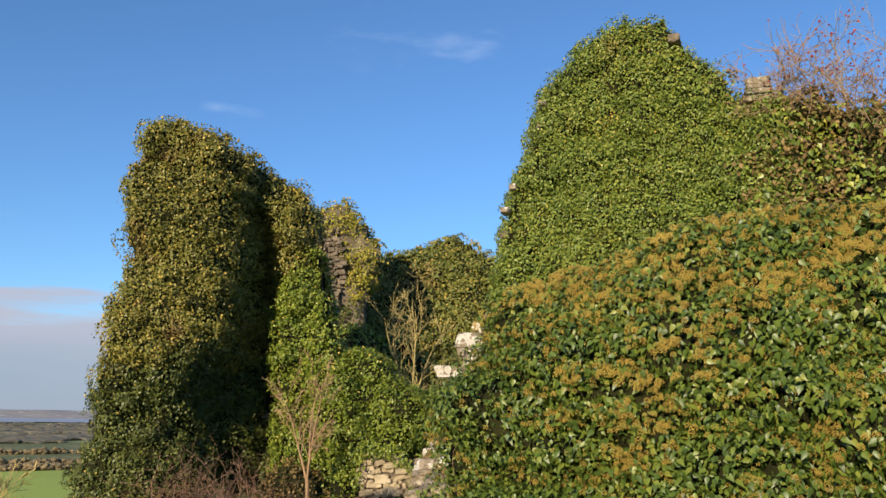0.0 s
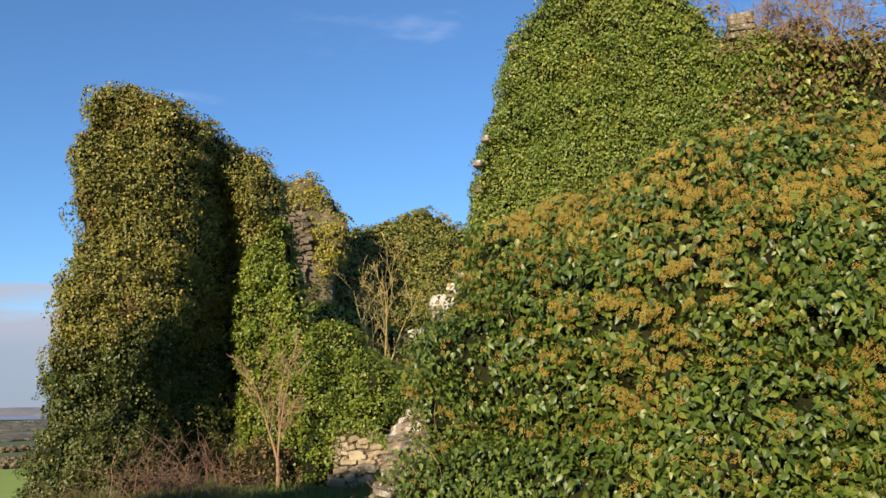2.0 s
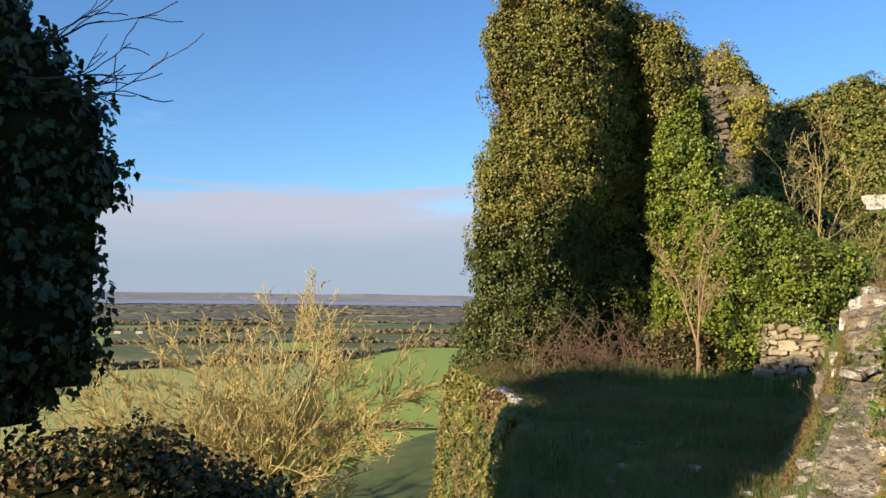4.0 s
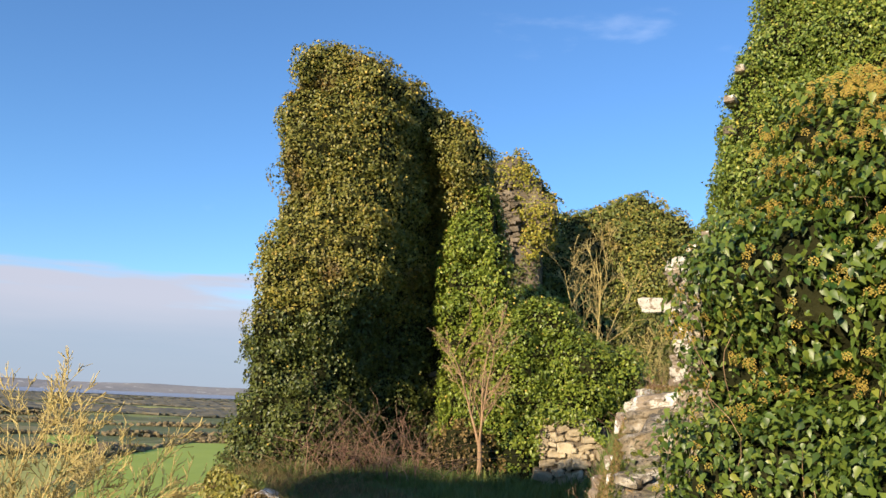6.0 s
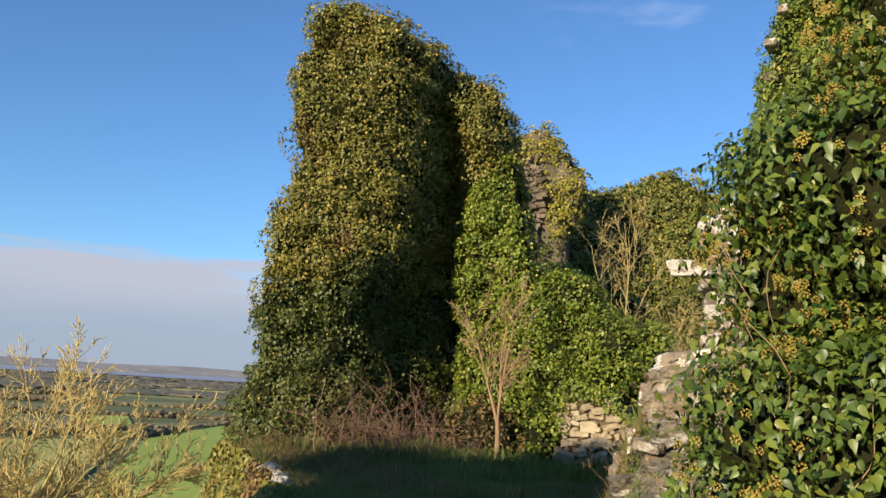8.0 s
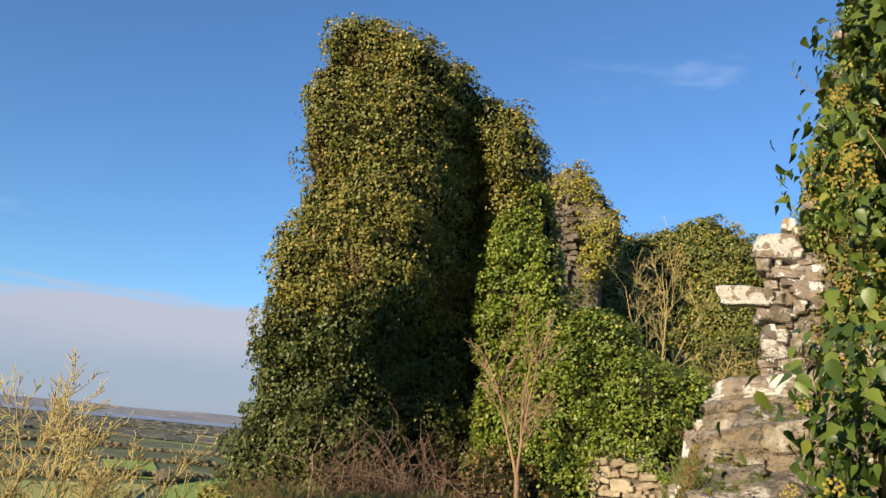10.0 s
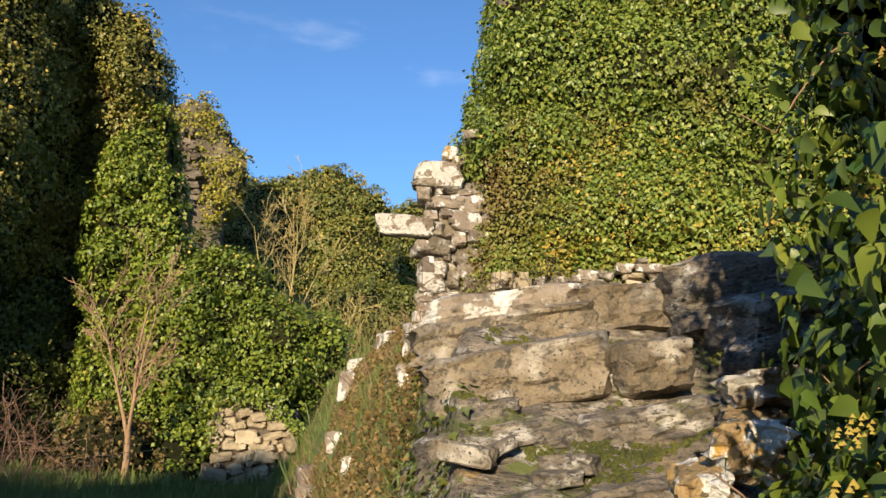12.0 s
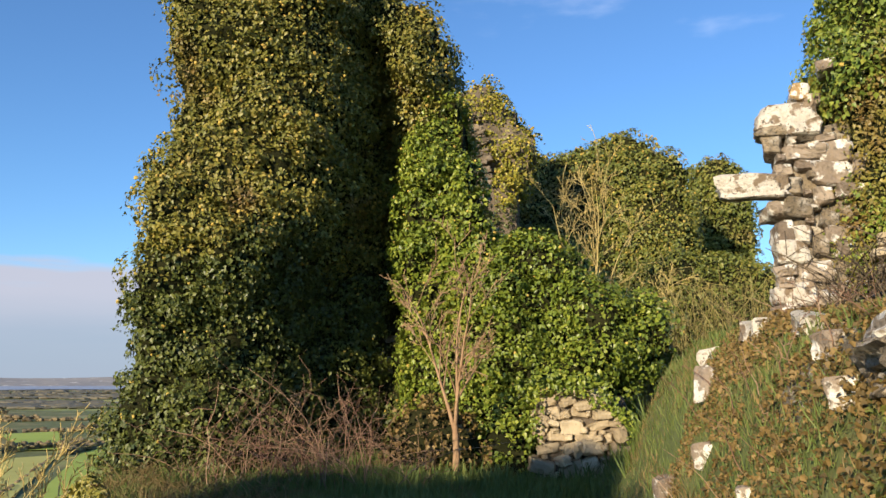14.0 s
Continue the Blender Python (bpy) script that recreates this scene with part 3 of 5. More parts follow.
def make_ground():
    def axis(mid):
        t = np.linspace(-1, 1, 321)
        return mid + np.sinh(t * 8.0) / np.sinh(8.0) * 6000
    X, Y = np.meshgrid(axis(-3), axis(11))
    Z = ground_z(X, Y)
    n, m = X.shape
    i, j = np.meshgrid(np.arange(n - 1), np.arange(m - 1), indexing="ij")
    f = np.stack([i * m + j, i * m + j + 1, (i + 1) * m + j + 1, (i + 1) * m + j], -1).reshape(-1, 4)
    mat = shader("turf", [(0.2, (0.06, 0.08, 0.022)), (0.5, (0.11, 0.135, 0.036)), (0.85, (0.18, 0.17, 0.06))], 0.95, 0.35, 9.0, bump=0.8, bump_scale=12,
                 patches=[((0.17, 0.125, 0.06), 0.6, 0.56, 0.70), ((0.24, 0.20, 0.08), 0.012, 0.48, 0.60), ((0.24, 0.26, 0.07), 0.006, 0.52, 0.60)])
    tagged(mesh_object("ground", np.stack([X, Y, Z], -1).reshape(-1, 3), f, mat, smooth=True), "turf terrace falling away to a wide plain of fields", "ground", kind="structure")


make_ground()


# ---- the left tower: a tall broken wall end under ivy ----
def tower_depth(s, z):
    pts = np.stack([s, z, 0 * s], 1)
    lit = lerp(s, [-8.2, -7.4, -5.3], [18.75, 18.5, 19.15])
    recess = lerp(s, [-6.6, -5.08, -4.4, -3.4], [20.3, 21.2, 22.0, 22.5])
    corner = -5.3 + lerp(z, [-1, 1.8, 4, 8], [-0.95, -0.85, -0.35, 0.1]) + 0.28 * fbm(pts, 0.9, 3, 91)
    d = lit + np.clip((s - corner) / 0.55, 0, 1) * (recess - lit)
    d = d - 0.45 * np.exp(-((s + 7.4) / 0.9) ** 2 - ((z - 2.6) / 1.0) ** 2) + 0.5 * lerp(z, [0, 9], [-0.3, 1])
    d = d + 0.6 * np.exp(-((s + 4.75) / 0.4) ** 2) * lerp(z, [-1, 1, 5.5, 7.0], [1, 1, 1, 0])
    # mantle of ivy hanging over the head of the recess
    d = d - lerp(z, [3.6, 5.5, 7.4], [0.2, 1.0, 1.7]) * np.exp(-((s + 3.75 + 0.3 * fbm(pts, 0.8, 2, 93)) / lerp(z, [4, 8], [0.5, 0.95])) ** 2)
    return d


TOWER = [(-8.1, -1.9), (-7.95, 0.2), (-7.7, 1.4), (-7.58, 2.75), (-7.42, 3.6), (-7.43, 5.0), (-7.44, 6.6), (-7.36, 8.2), (-7.1, 8.42), (-6.65, 8.44), (-6.1, 8.28), (-5.4, 7.95),
         (-4.83, 7.83), (-4.25, 7.6), (-3.83, 7.2), (-3.6, 6.7), (-3.4, 5.8), (-3.3, 3.0), (-3.3, -1.9)]
tower, tower_s = mass("ruined_tower", TOWER, tower_depth, R=0.45, back=2.2, seed=3, bump=0.36, bump_scale=0.8)
tagged(tower, "tall broken castle tower wholly overgrown with ivy", "ruin")
def hollow_gap(p):
    return (p[:, 0] > -4.75) & (p[:, 0] < -3.9) & (p[:, 2] > 0.3) & (p[:, 2] < 1.9)


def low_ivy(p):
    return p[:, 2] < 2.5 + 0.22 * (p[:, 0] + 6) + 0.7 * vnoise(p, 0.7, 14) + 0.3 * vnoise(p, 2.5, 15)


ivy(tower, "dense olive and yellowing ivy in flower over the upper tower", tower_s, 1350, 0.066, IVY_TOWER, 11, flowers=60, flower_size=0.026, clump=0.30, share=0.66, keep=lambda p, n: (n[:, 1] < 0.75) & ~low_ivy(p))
# lower ivy: greener leaf, with shadow on the tower's foot put into its colour
ivy(tower, "greener ivy round the tower's foot, also darkened for shadow there", tower_s, 1350, 0.068, IVY_LOWER, 12, flowers=14, flower_size=0.024, clump=0.30, share=0.66, keep=lambda p, n: (n[:, 1] < 0.75) & low_ivy(p) & ~hollow_gap(p))


# ---- ivy-covered wall stump beside the tower, with bare rubble at its foot ----
def skirt_depth(s, z):
    return lerp(s, [-4.3, -2.6, -1.0, 0.6], [21.2, 20.8, 20.6, 21.2]) - lerp(z, [-1, 1, 3, 6], [0.1, 0.25, 0.1, -0.4]) + 0.55 * np.exp(-((s + 1.2) / 0.55) ** 2) * lerp(z, [-1, 0.2, 0.8], [1, 1, 0])


SKIRT = [(-4.05, -1.9), (-4.1, 1.6), (-4.3, 2.6), (-4.2, 3.7), (-4.0, 4.9), (-3.6, 5.7), (-3.25, 5.5), (-3.0, 4.6), (-2.85, 3.5), (-2.62, 2.7), (-2.25, 2.75), (-1.85, 3.0), (-1.45, 2.65), (-1.2, 2.15), (-0.7, 1.9),
         (-0.1, 1.95), (0.35, 1.6), (0.3, 1.0), (-0.4, 0.4), (-0.5, -1.9)]
stump, stump_s = mass("wall_stump", SKIRT, skirt_depth, R=0.4, back=1.0, seed=8, bump=0.42, bump_scale=1.2)
tagged(stump, "low castle wall stump buried in bright ivy", "ruin")
ivy(stump, "bright green ivy tumbling over the low wall", stump_s, 1350, 0.072, IVY_GREEN, 21, flowers=20, flower_size=0.022, clump=0.28,
    keep=lambda p, n: (n[:, 1] < 0.75) & ~((p[:, 0] > -1.8) & (p[:, 0] < -0.62) & (p[:, 2] < 0.42 + 0.25 * vnoise(p, 2.5, 4))))

# ---- ruined walls further back ----
def w2_depth(s, z):
    return 31.0 + 0.12 * (s + 3.5) + 0 * z


W2 = [(-6.5, -1.5), (-6.0, 8.0), (-4.9, 9.0), (-4.4, 9.2), (-3.95, 9.4), (-3.55, 9.35), (-3.4, 8.95), (-2.85, 8.55), (-2.7, 8.1), (-2.3, 7.7), (-2.2, 7.2), (-2.45, 6.7), (-2.8, 6.3), (-2.7, 4.0), (-2.5, -1.5)]
wall_b, wall_bs = mass("broken_wall", W2, w2_depth, R=0.5, back=1.6, seed=12, res=0.18, material=MASONRY)
tagged(wall_b, "broken rubble wall with a ragged ivy-topped edge", "ruin")
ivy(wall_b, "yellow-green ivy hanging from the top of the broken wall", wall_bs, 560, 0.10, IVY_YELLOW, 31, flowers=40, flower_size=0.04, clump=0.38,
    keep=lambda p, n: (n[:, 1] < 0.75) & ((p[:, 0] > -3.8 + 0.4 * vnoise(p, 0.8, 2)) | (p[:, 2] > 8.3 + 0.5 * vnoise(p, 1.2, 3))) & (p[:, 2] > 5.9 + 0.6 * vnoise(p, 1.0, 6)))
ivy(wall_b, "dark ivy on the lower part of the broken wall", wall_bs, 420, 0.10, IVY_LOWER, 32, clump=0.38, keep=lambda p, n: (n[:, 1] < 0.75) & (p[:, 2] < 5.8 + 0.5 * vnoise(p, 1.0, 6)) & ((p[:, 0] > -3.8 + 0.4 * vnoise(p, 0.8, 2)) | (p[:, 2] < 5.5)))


def hump_depth(s, z):
    return 36.5 + 0.10 * (s - 1) + lerp(z, [0, 9], [-1.4, 0.4])


HUMP = [(-5.5, -1.5), (-5.0, 5.5), (-3.7, 6.9), (-2.5, 8.45), (-1.3, 8.7), (-0.5, 9.15), (0.6, 9.4), (1.4, 9.28), (1.85, 8.75), (2.6, 8.55), (2.95, 8.0), (3.0, 5.0), (3.3, -1.5)]
hump, hump_s = mass("curtain_wall", HUMP, hump_depth, R=0.9, back=1.6, seed=17, res=0.2, bump=0.4, bump_scale=0.7)
tagged(hump, "rounded length of castle wall smothered in ivy", "ruin")
ivy(hump, "olive ivy over the rounded castle wall", hump_s, 460, 0.11, IVY_FAR, 41, flowers=22, flower_size=0.04, clump=0.38, keep=lambda p, n: n[:, 1] < 0.75)

HUMP2 = [(3.6, -2), (3.7, 8.0), (4.1, 9.9), (4.8, 10.25), (5.5, 10.25), (6.1, 9.8), (6.5, 9.1), (6.6, 6.2), (7.2, -2)]
far_w, far_s = mass("curtain_wall", HUMP2, lambda s, z: 44 + 0 * s, R=0.8, back=1.4, seed=19, res=0.22, bump=0.35)
tagged(far_w, "further piece of castle wall smothered in ivy", "ruin")
ivy(far_w, "green ivy over the further piece of castle wall", far_s, 320, 0.13, IVY_FAR, 43, clump=0.4, keep=lambda p, n: n[:, 1] < 0.75)


# ---- the tall wall beside the path ----
TALL = [(0.55, 0.2), (0.62, 1.6), (0.62, 2.3), (0.66, 3.0), (0.9, 3.7), (0.98, 4.45), (1.0, 4.95), (1.2, 5.6), (1.5, 6.0), (1.55, 6.95), (1.85, 7.5), (2.45, 8.1), (3.1, 8.3), (3.85, 8.3), (4.0, 7.95),
        (4.35, 7.5), (4.7, 7.1), (4.8, 6.65), (5.3, 6.55), (5.8, 6.45), (6.8, 6.15), (8.5, 5.8), (8.8, 0.2)]


def tall_depth(s, z):
    return 14.0 - 0.36 * (s - 0.95) + lerp(z, [1, 8], [-0.1, 0.15]) - 0.35 * np.clip((s - 4.4) / 1.2, 0, 1)


tall, tall_s = mass("tall_wall", TALL, tall_depth, R=0.22, back=1.0, seed=23, res=0.12, bump=0.20, bump_scale=1.4, grow_by=-0.1)
tagged(tall, "tall gable of the castle wall covered with ivy", "ruin")
ivy(tall, "green ivy with yellow and orange leaves on the tall gable", tall_s, 3100, 0.045, IVY_WALL, 51, clump=0.20, share=0.62, flowers=12, flower_size=0.016,
    keep=lambda p, n: (n[:, 1] < 0.8) & (p[:, 0] < 5.2 + 0.4 * vnoise(p, 1.0, 1)) & (p[:, 2] > 1.75 + 0.35 * vnoise(p, 1.5, 6)) & ((p[:, 0] > 1.55 + 0.35 * vnoise(p, 1.3, 7)) | (p[:, 2] > 2.75 + 0.3 * vnoise(p, 1.6, 8))))
ivy(tall, "yellow and orange autumn leaves low on the gable", tall_s, 260, 0.042, IVY_AUTUMN, 54, clump=0.12, share=0.35, lift=0.14, keep=lambda p, n: (n[:, 1] < 0.8) & (p[:, 0] < 5) & (p[:, 0] > 1.4) & (p[:, 2] > 1.6) & (vnoise(p, 1.1, 31) + 0.5 * vnoise(p, 4, 32) > lerp(p[:, 2], [1.6, 2.6, 4.0, 7.0], [-0.5, -0.1, 0.35, 0.6])))
ivy(tall, "small brown-green creeper beside the masonry corner", tall_s, 3200, 0.034, IVY_TOWER, 55, clump=0.10, share=0.4, keep=lambda p, n: (n[:, 1] < 0.8) & (p[:, 0] < 2.1) & (p[:, 2] > 0.9) & (p[:, 2] < 3.3) & (vnoise(p, 2.2, 33) > -0.6))
ivy(tall, "small dark ivy among the brown creeper", tall_s, 2600, 0.036, IVY_WALL, 56, clump=0.10, share=0.4, keep=lambda p, n: (n[:, 1] < 0.8) & (p[:, 0] < 2.3) & (p[:, 2] > 0.9) & (p[:, 2] < 3.4) & (vnoise(p, 1.8, 34) > -0.25))
ivy(tall, "browned mixed creeper on the lower shoulder of the gable", tall_s, 500, 0.08, TUFF, 52, tilt=0.8, clump=0.3, keep=lambda p, n: (n[:, 1] < 0.8) & (p[:, 0] > 4.7 + 0.4 * vnoise(p, 1.0, 1)))
ivy(tall, "dark ivy under the browned creeper", tall_s, 300, 0.09, IVY_WALL, 53, clump=0.25, keep=lambda p, n: (n[:, 1] < 0.8) & (p[:, 0] > 4.7))

# ---- the near stump of wall under flowering ivy ----
BUSH = [(0.1, -1.5), (0.06, 0.3), (0.1, 0.9), (0.06, 1.4), (0.16, 1.75), (0.32, 2.1), (0.6, 2.36), (1.2, 2.58), (1.7, 2.8), (2.2, 3.0), (3.1, 3.1), (4.0, 3.0), (5.2, 2.8), (6.4, 2.3), (6.6, -1.5)]


def bush_depth(s, z):
    return lerp(s, [0, 0.9, 2.5, 4, 6.5], [0.0, -0.16, -0.02, 0.35, 1.2]) + lerp(z, [-1, 1.0, 1.7, 2.4, 3.1], [-0.12, -0.05, 0.0, 0.30, 1.0])


bush, bush_s = mass("overgrown_wall", BUSH, bush_depth, origin=(-0.2, 7.6), turn=-37, R=0.3, back=0.6, seed=29, res=0.1, bump=0.30, bump_scale=1.4)
tagged(bush, "stump of castle wall buried under flowering ivy", "ruin")
bush_ivy = ivy(bush, "glossy dark green ivy in flower over the wall stump", bush_s, 2800, lambda p: lerp(p[:, 0], [0.1, 0.9], [0.042, 0.058]), IVY_BUSH, 61, clump=0.19, share=0.7, shape=LANCE, keep=lambda p, n: (n[:, 1] < 0.45) | ((p[:, 0] < 0.9) & (p[:, 1] > 6.6)))


# flower heads: small round umbels of many knobs, thickest on the upper slope
def umbels(name, pos, size, rng, parent=None, knobs=16):
    k = np.arange(knobs) + 0.5
    ph, th = np.arccos(1 - 1.75 * k / knobs), math.pi * (1 + 5 ** 0.5) * k
    D = np.stack([np.cos(th) * np.sin(ph), np.sin(th) * np.sin(ph), np.cos(ph)], 1)
    O = np.array([(1, 1, 1), (-1, -1, 1), (-1, 1, -1), (1, -1, -1)], float) * 0.17
    F = np.array([(0, 2, 1), (0, 1, 3), (0, 3, 2), (1, 2, 3)])
    V = (D[:, None] + O[None]).reshape(-1, 3)
    FF = (F[None] + (np.arange(knobs) * 4)[:, None, None]).reshape(-1, 3)
    n = len(pos)
    W = pos[:, None] + size * rng.uniform(0.65, 1.25, n)[:, None, None] * V[None]
    return tagged(mesh_object(name, W.reshape(-1, 3), (FF[None] + (np.arange(n) * len(V))[:, None, None]).reshape(-1, 3), UMBEL, parent), kind="stuff")


fp, fn, rg = sample(bush_s, 760, 77, lambda p, n: n[:, 1] < 0.4)
clump = vnoise(fp, 1.7, 5) * 0.55 + lerp(fp[:, 2], [-1, 0.6, 1.6, 2.6], [-0.4, 0.1, 0.3, 0.7])
clump = clump - 0.25 * np.clip((0.7 - fp[:, 0]) / 0.5, 0, 1) * (fp[:, 1] > 6.5)
pick = (clump > rg.uniform(-0.25, 0.75, len(fp)))
umbels("flower_heads", fp[pick] + fn[pick] * rg.uniform(0.08, 0.2, (pick.sum(), 1)), 0.019, rg, bush_ivy)


# ---- the rocky bank ----
def rock_outcrop():
    x, y = np.arange(-1.2, 3.6, 0.034), np.arange(7.9, 12.6, 0.034)
    X, Y = np.meshgrid(x, y)
    Z = ground_z(X, Y)
    p = np.stack([X.ravel(), Y.ravel(), Z.ravel()], 1)
    wob = (fbm(p, 1.3, 3, 61) * 0.10).reshape(X.shape)
    tilt = 0.24 * X - 0.05 * Y
    q = (Z - tilt + wob) / 0.23
    fr = q - np.floor(q)
    step = np.floor(q) + np.clip((fr - 0.62) / 0.3, 0, 1)
    Zs = step * 0.23 + tilt - wob + 0.06
    Zs = Zs + (fbm(p, 7, 3, 71) * 0.018 + fbm(p, 2.5, 2, 75) * 0.03).reshape(X.shape)
    Zs = np.maximum(Zs, Z + 0.02 + 0.03 * vnoise(p, 5, 7).reshape(X.shape))
    edge = lerp(Y, [8, 9.3, 9.9, 12], [-0.8, -0.75, -0.4, -0.2]) + 0.12 * vnoise(p, 1.4, 3).reshape(X.shape)
    Zs = Zs - np.clip((edge - X) / 0.15, 0, 1) * 0.5 - np.clip((Y - 11.4 + 0.3 * X) / 0.5, 0, 1) * 0.5
    n, m = X.shape
    i, j = np.meshgrid(np.arange(n - 1), np.arange(m - 1), indexing="ij")
    f = np.stack([i * m + j, i * m + j + 1, (i + 1) * m + j + 1, (i + 1) * m + j], -1).reshape(-1, 4)
    ob = mesh_object("rock_outcrop", np.stack([X, Y, Zs], -1).reshape(-1, 3), f, ROCK)
    tagged(ob, "weathered grey-brown bedded rock with moss and lichen", "rock")
    return ob, (np.stack([X, Y, Zs], -1).reshape(-1, 3), f)


outcrop, outcrop_s = rock_outcrop()
rng = np.random.default_rng(5)


def block(parent, name, centre, size, turn, tilt, material, rough=0.07, cuts=5, label=""):
    ob = part(name, hull_stone(rng, *size, rough=rough, cuts=cuts), material, parent, label, smooth=cuts > 2)
    ob.matrix_basis = pose(*centre, rng.normal(0, 2), tilt, turn)
    return ob


block(outcrop, "slab", (-0.06, 9.62, 0.53), (0.68, 0.72, 0.24), -13, -10, STONE, 0.06, 8, label="long pale slab with orange lichen")
block(outcrop, "slab", (0.37, 9.50, 0.575), (0.27, 0.72, 0.20), -10, -7, STONE, 0.065, 8)
block(outcrop, "slab", (0.06, 10.28, 0.84), (0.74, 0.85, 0.16), -14, -9, LICHEN_STONE, 0.06, 8)
block(outcrop, "slab", (0.02, 10.13, 0.72), (0.80, 0.75, 0.20), -14, -10, STONE, 0.065, 8)
block(outcrop, "slab", (0.58, 10.16, 0.87), (0.50, 0.85, 0.24), -10, -8, STONE, 0.065, 8)
block(outcrop, "slab", (0.98, 9.82, 0.93), (0.70, 0.9, 0.32), -12, -12, ROCK, 0.065, 8)
block(outcrop, "slab", (1.08, 9.52, 0.76), (0.80, 0.85, 0.36), -10, -10, ROCK, 0.065, 8)
block(outcrop, "slab", (1.58, 9.50, 1.06), (0.76, 1.0, 0.38), -8, -13, ROCK, 0.065, 8)
block(outcrop, "slab", (-0.18, 9.42, 0.27), (0.56, 0.7, 0.18), -18, -11, ROCK, 0.075, 8)
block(outcrop, "slab", (0.26, 9.36, 0.36), (0.46, 0.7, 0.18), -6, -8, ROCK, 0.075, 8)
block(outcrop, "slab", (-0.30, 9.10, 0.07), (0.50, 0.7, 0.16), -22, -12, ROCK, 0.085, 8)
block(outcrop, "slab", (0.18, 9.02, 0.17), (0.50, 0.7, 0.16), -8, -9, ROCK, 0.085, 8)
for _ in range(34):
    a, b = rng.uniform(-0.85, 0.75), rng.uniform(8.35, 9.55)
    sz = rng.uniform(0.03, 0.11)
    block(outcrop, "stone", (a, b, float(ground_z(a, b)) + 0.05), (sz * 1.6, sz * 1.2, sz * 0.6), rng.uniform(-40, 20), rng.normal(-8, 6), (STONE, ROCK, ROCK)[int(rng.random() * 3)], 0.09, cuts=2)

# sprigs of ivy creeping over the rock
sp, sn, sr = sample(outcrop_s, 700, 95, lambda p, n: (np.hypot((p[:, 0] + 0.52) / 0.22, (p[:, 1] - 9.45) / 0.55) < 1) | (np.hypot((p[:, 0] + 0.3) / 0.25, (p[:, 1] - 10.3) / 0.4) < 0.8) | ((vnoise(p, 1.9, 21) > 0.62) & (p[:, 0] < 0.9)))
tagged(leaves("ivy_sprigs", sp, sn, 0.034, IVY_LOWER, sr, outcrop, shape=LOBED, tilt=0.6, lift=0.05), kind="stuff")
# moss and small grass on the ledges
mp, mn, mr = sample(outcrop_s, 3600, 91, lambda p, n: (n[:, 2] > 0.75) & (vnoise(p, 2.6, 8) + 0.5 * vnoise(p, 7, 9) > 0.38) & (p[:, 0] < 1.6) & (p[:, 1] < 10.6))
tagged(blobs("moss", mp, 0.011, MOSS, mr), "cushions of green moss on the rock ledges", "moss", kind="stuff")

gp, gn, gr = sample(outcrop_s, 1500, 97, lambda p, n: (vnoise(p, 2.2, 51) + 0.5 * vnoise(p, 8, 52) > 0.5) & (p[:, 0] < 1.4) & (p[:, 1] < 10.8))
tagged(leaves("ledge_grass", gp, np.tile((0, -1, 0.2), (len(gp), 1)), 0.05, GRASS, gr, shape=SPIKE, tilt=0.5, droop=-1.0, lift=0.02), "short grass sprouting from cracks in the rock", "grass", kind="stuff")

# ---- end of the near wall stump: a heap of lichened stones ----
heap = new("wall_footing")
heap.location = (0.10, 8.25, -0.93)
tagged(heap, "heap of white and orange lichened stones ending a broken wall", "stones")
HEAP = [(-0.34, 0.0), (-0.36, 0.55), (-0.27, 0.95), (-0.14, 1.2), (-0.02, 1.36), (0.12, 1.42), (0.5, 1.46), (0.8, 1.42), (0.8, 0.0)]
rubble_stones(heap, HEAP, lambda s, z: ((s, -0.12 + 0.10 * z + 0.25 * max(-s, 0)), -24), 0.095, 0.035, 0.22, rng, (ORANGE_STONE, LICHEN_STONE, ORANGE_STONE, WHITE_STONE), 3600, aspect=1.3, proud=0.05, loose=1.5, tight=0.43, rough=0.17, cuts=5)
hp = np.stack([0.10 + rng.uniform(-0.2, 0.75, 260), 8.25 + rng.uniform(-0.33, -0.2, 260), rng.uniform(-0.9, 0.55, 260)], 1)
hp[:, 1] += 0.10 * (hp[:, 2] + 0.93) - 0.4 * (hp[:, 0] - 0.1)
hp = hp[vnoise(hp, 3.5, 44) > 0.12]
tagged(leaves("ivy_sprigs", hp, np.tile((-0.3, -0.9, 0.1), (len(hp), 1)), 0.042, IVY_LOWER, rng, shape=LOBED, tilt=0.5, lift=0.08), "sprigs of lobed ivy trailing over the lichened stones", "ivy", kind="stuff")
core = part("core", hull_stone(rng, 0.6, 0.2, 1.2, 0.05, 2), MASONRY, heap)
core.matrix_basis = pose(0.42, 0.05, 0.62, 0, 0, -24)

# ---- the masonry pier at the corner of the tall wall ----
pier = new("corner_pier")
pier.location = (0.6, 14.3, 0.3)
tagged(pier, "broken corner of rubble masonry with white lichen and a jutting corbel", "ruin")


def pier_stone(name, x, z, w, h, material, d=0.34, y=0.0, label=""):
    return block(pier, name, (x - 0.6, -0.08 + y, z - 0.3), (w, d, h), rng.normal(-6, 3), rng.normal(0, 3), material, 0.09, 3, label)


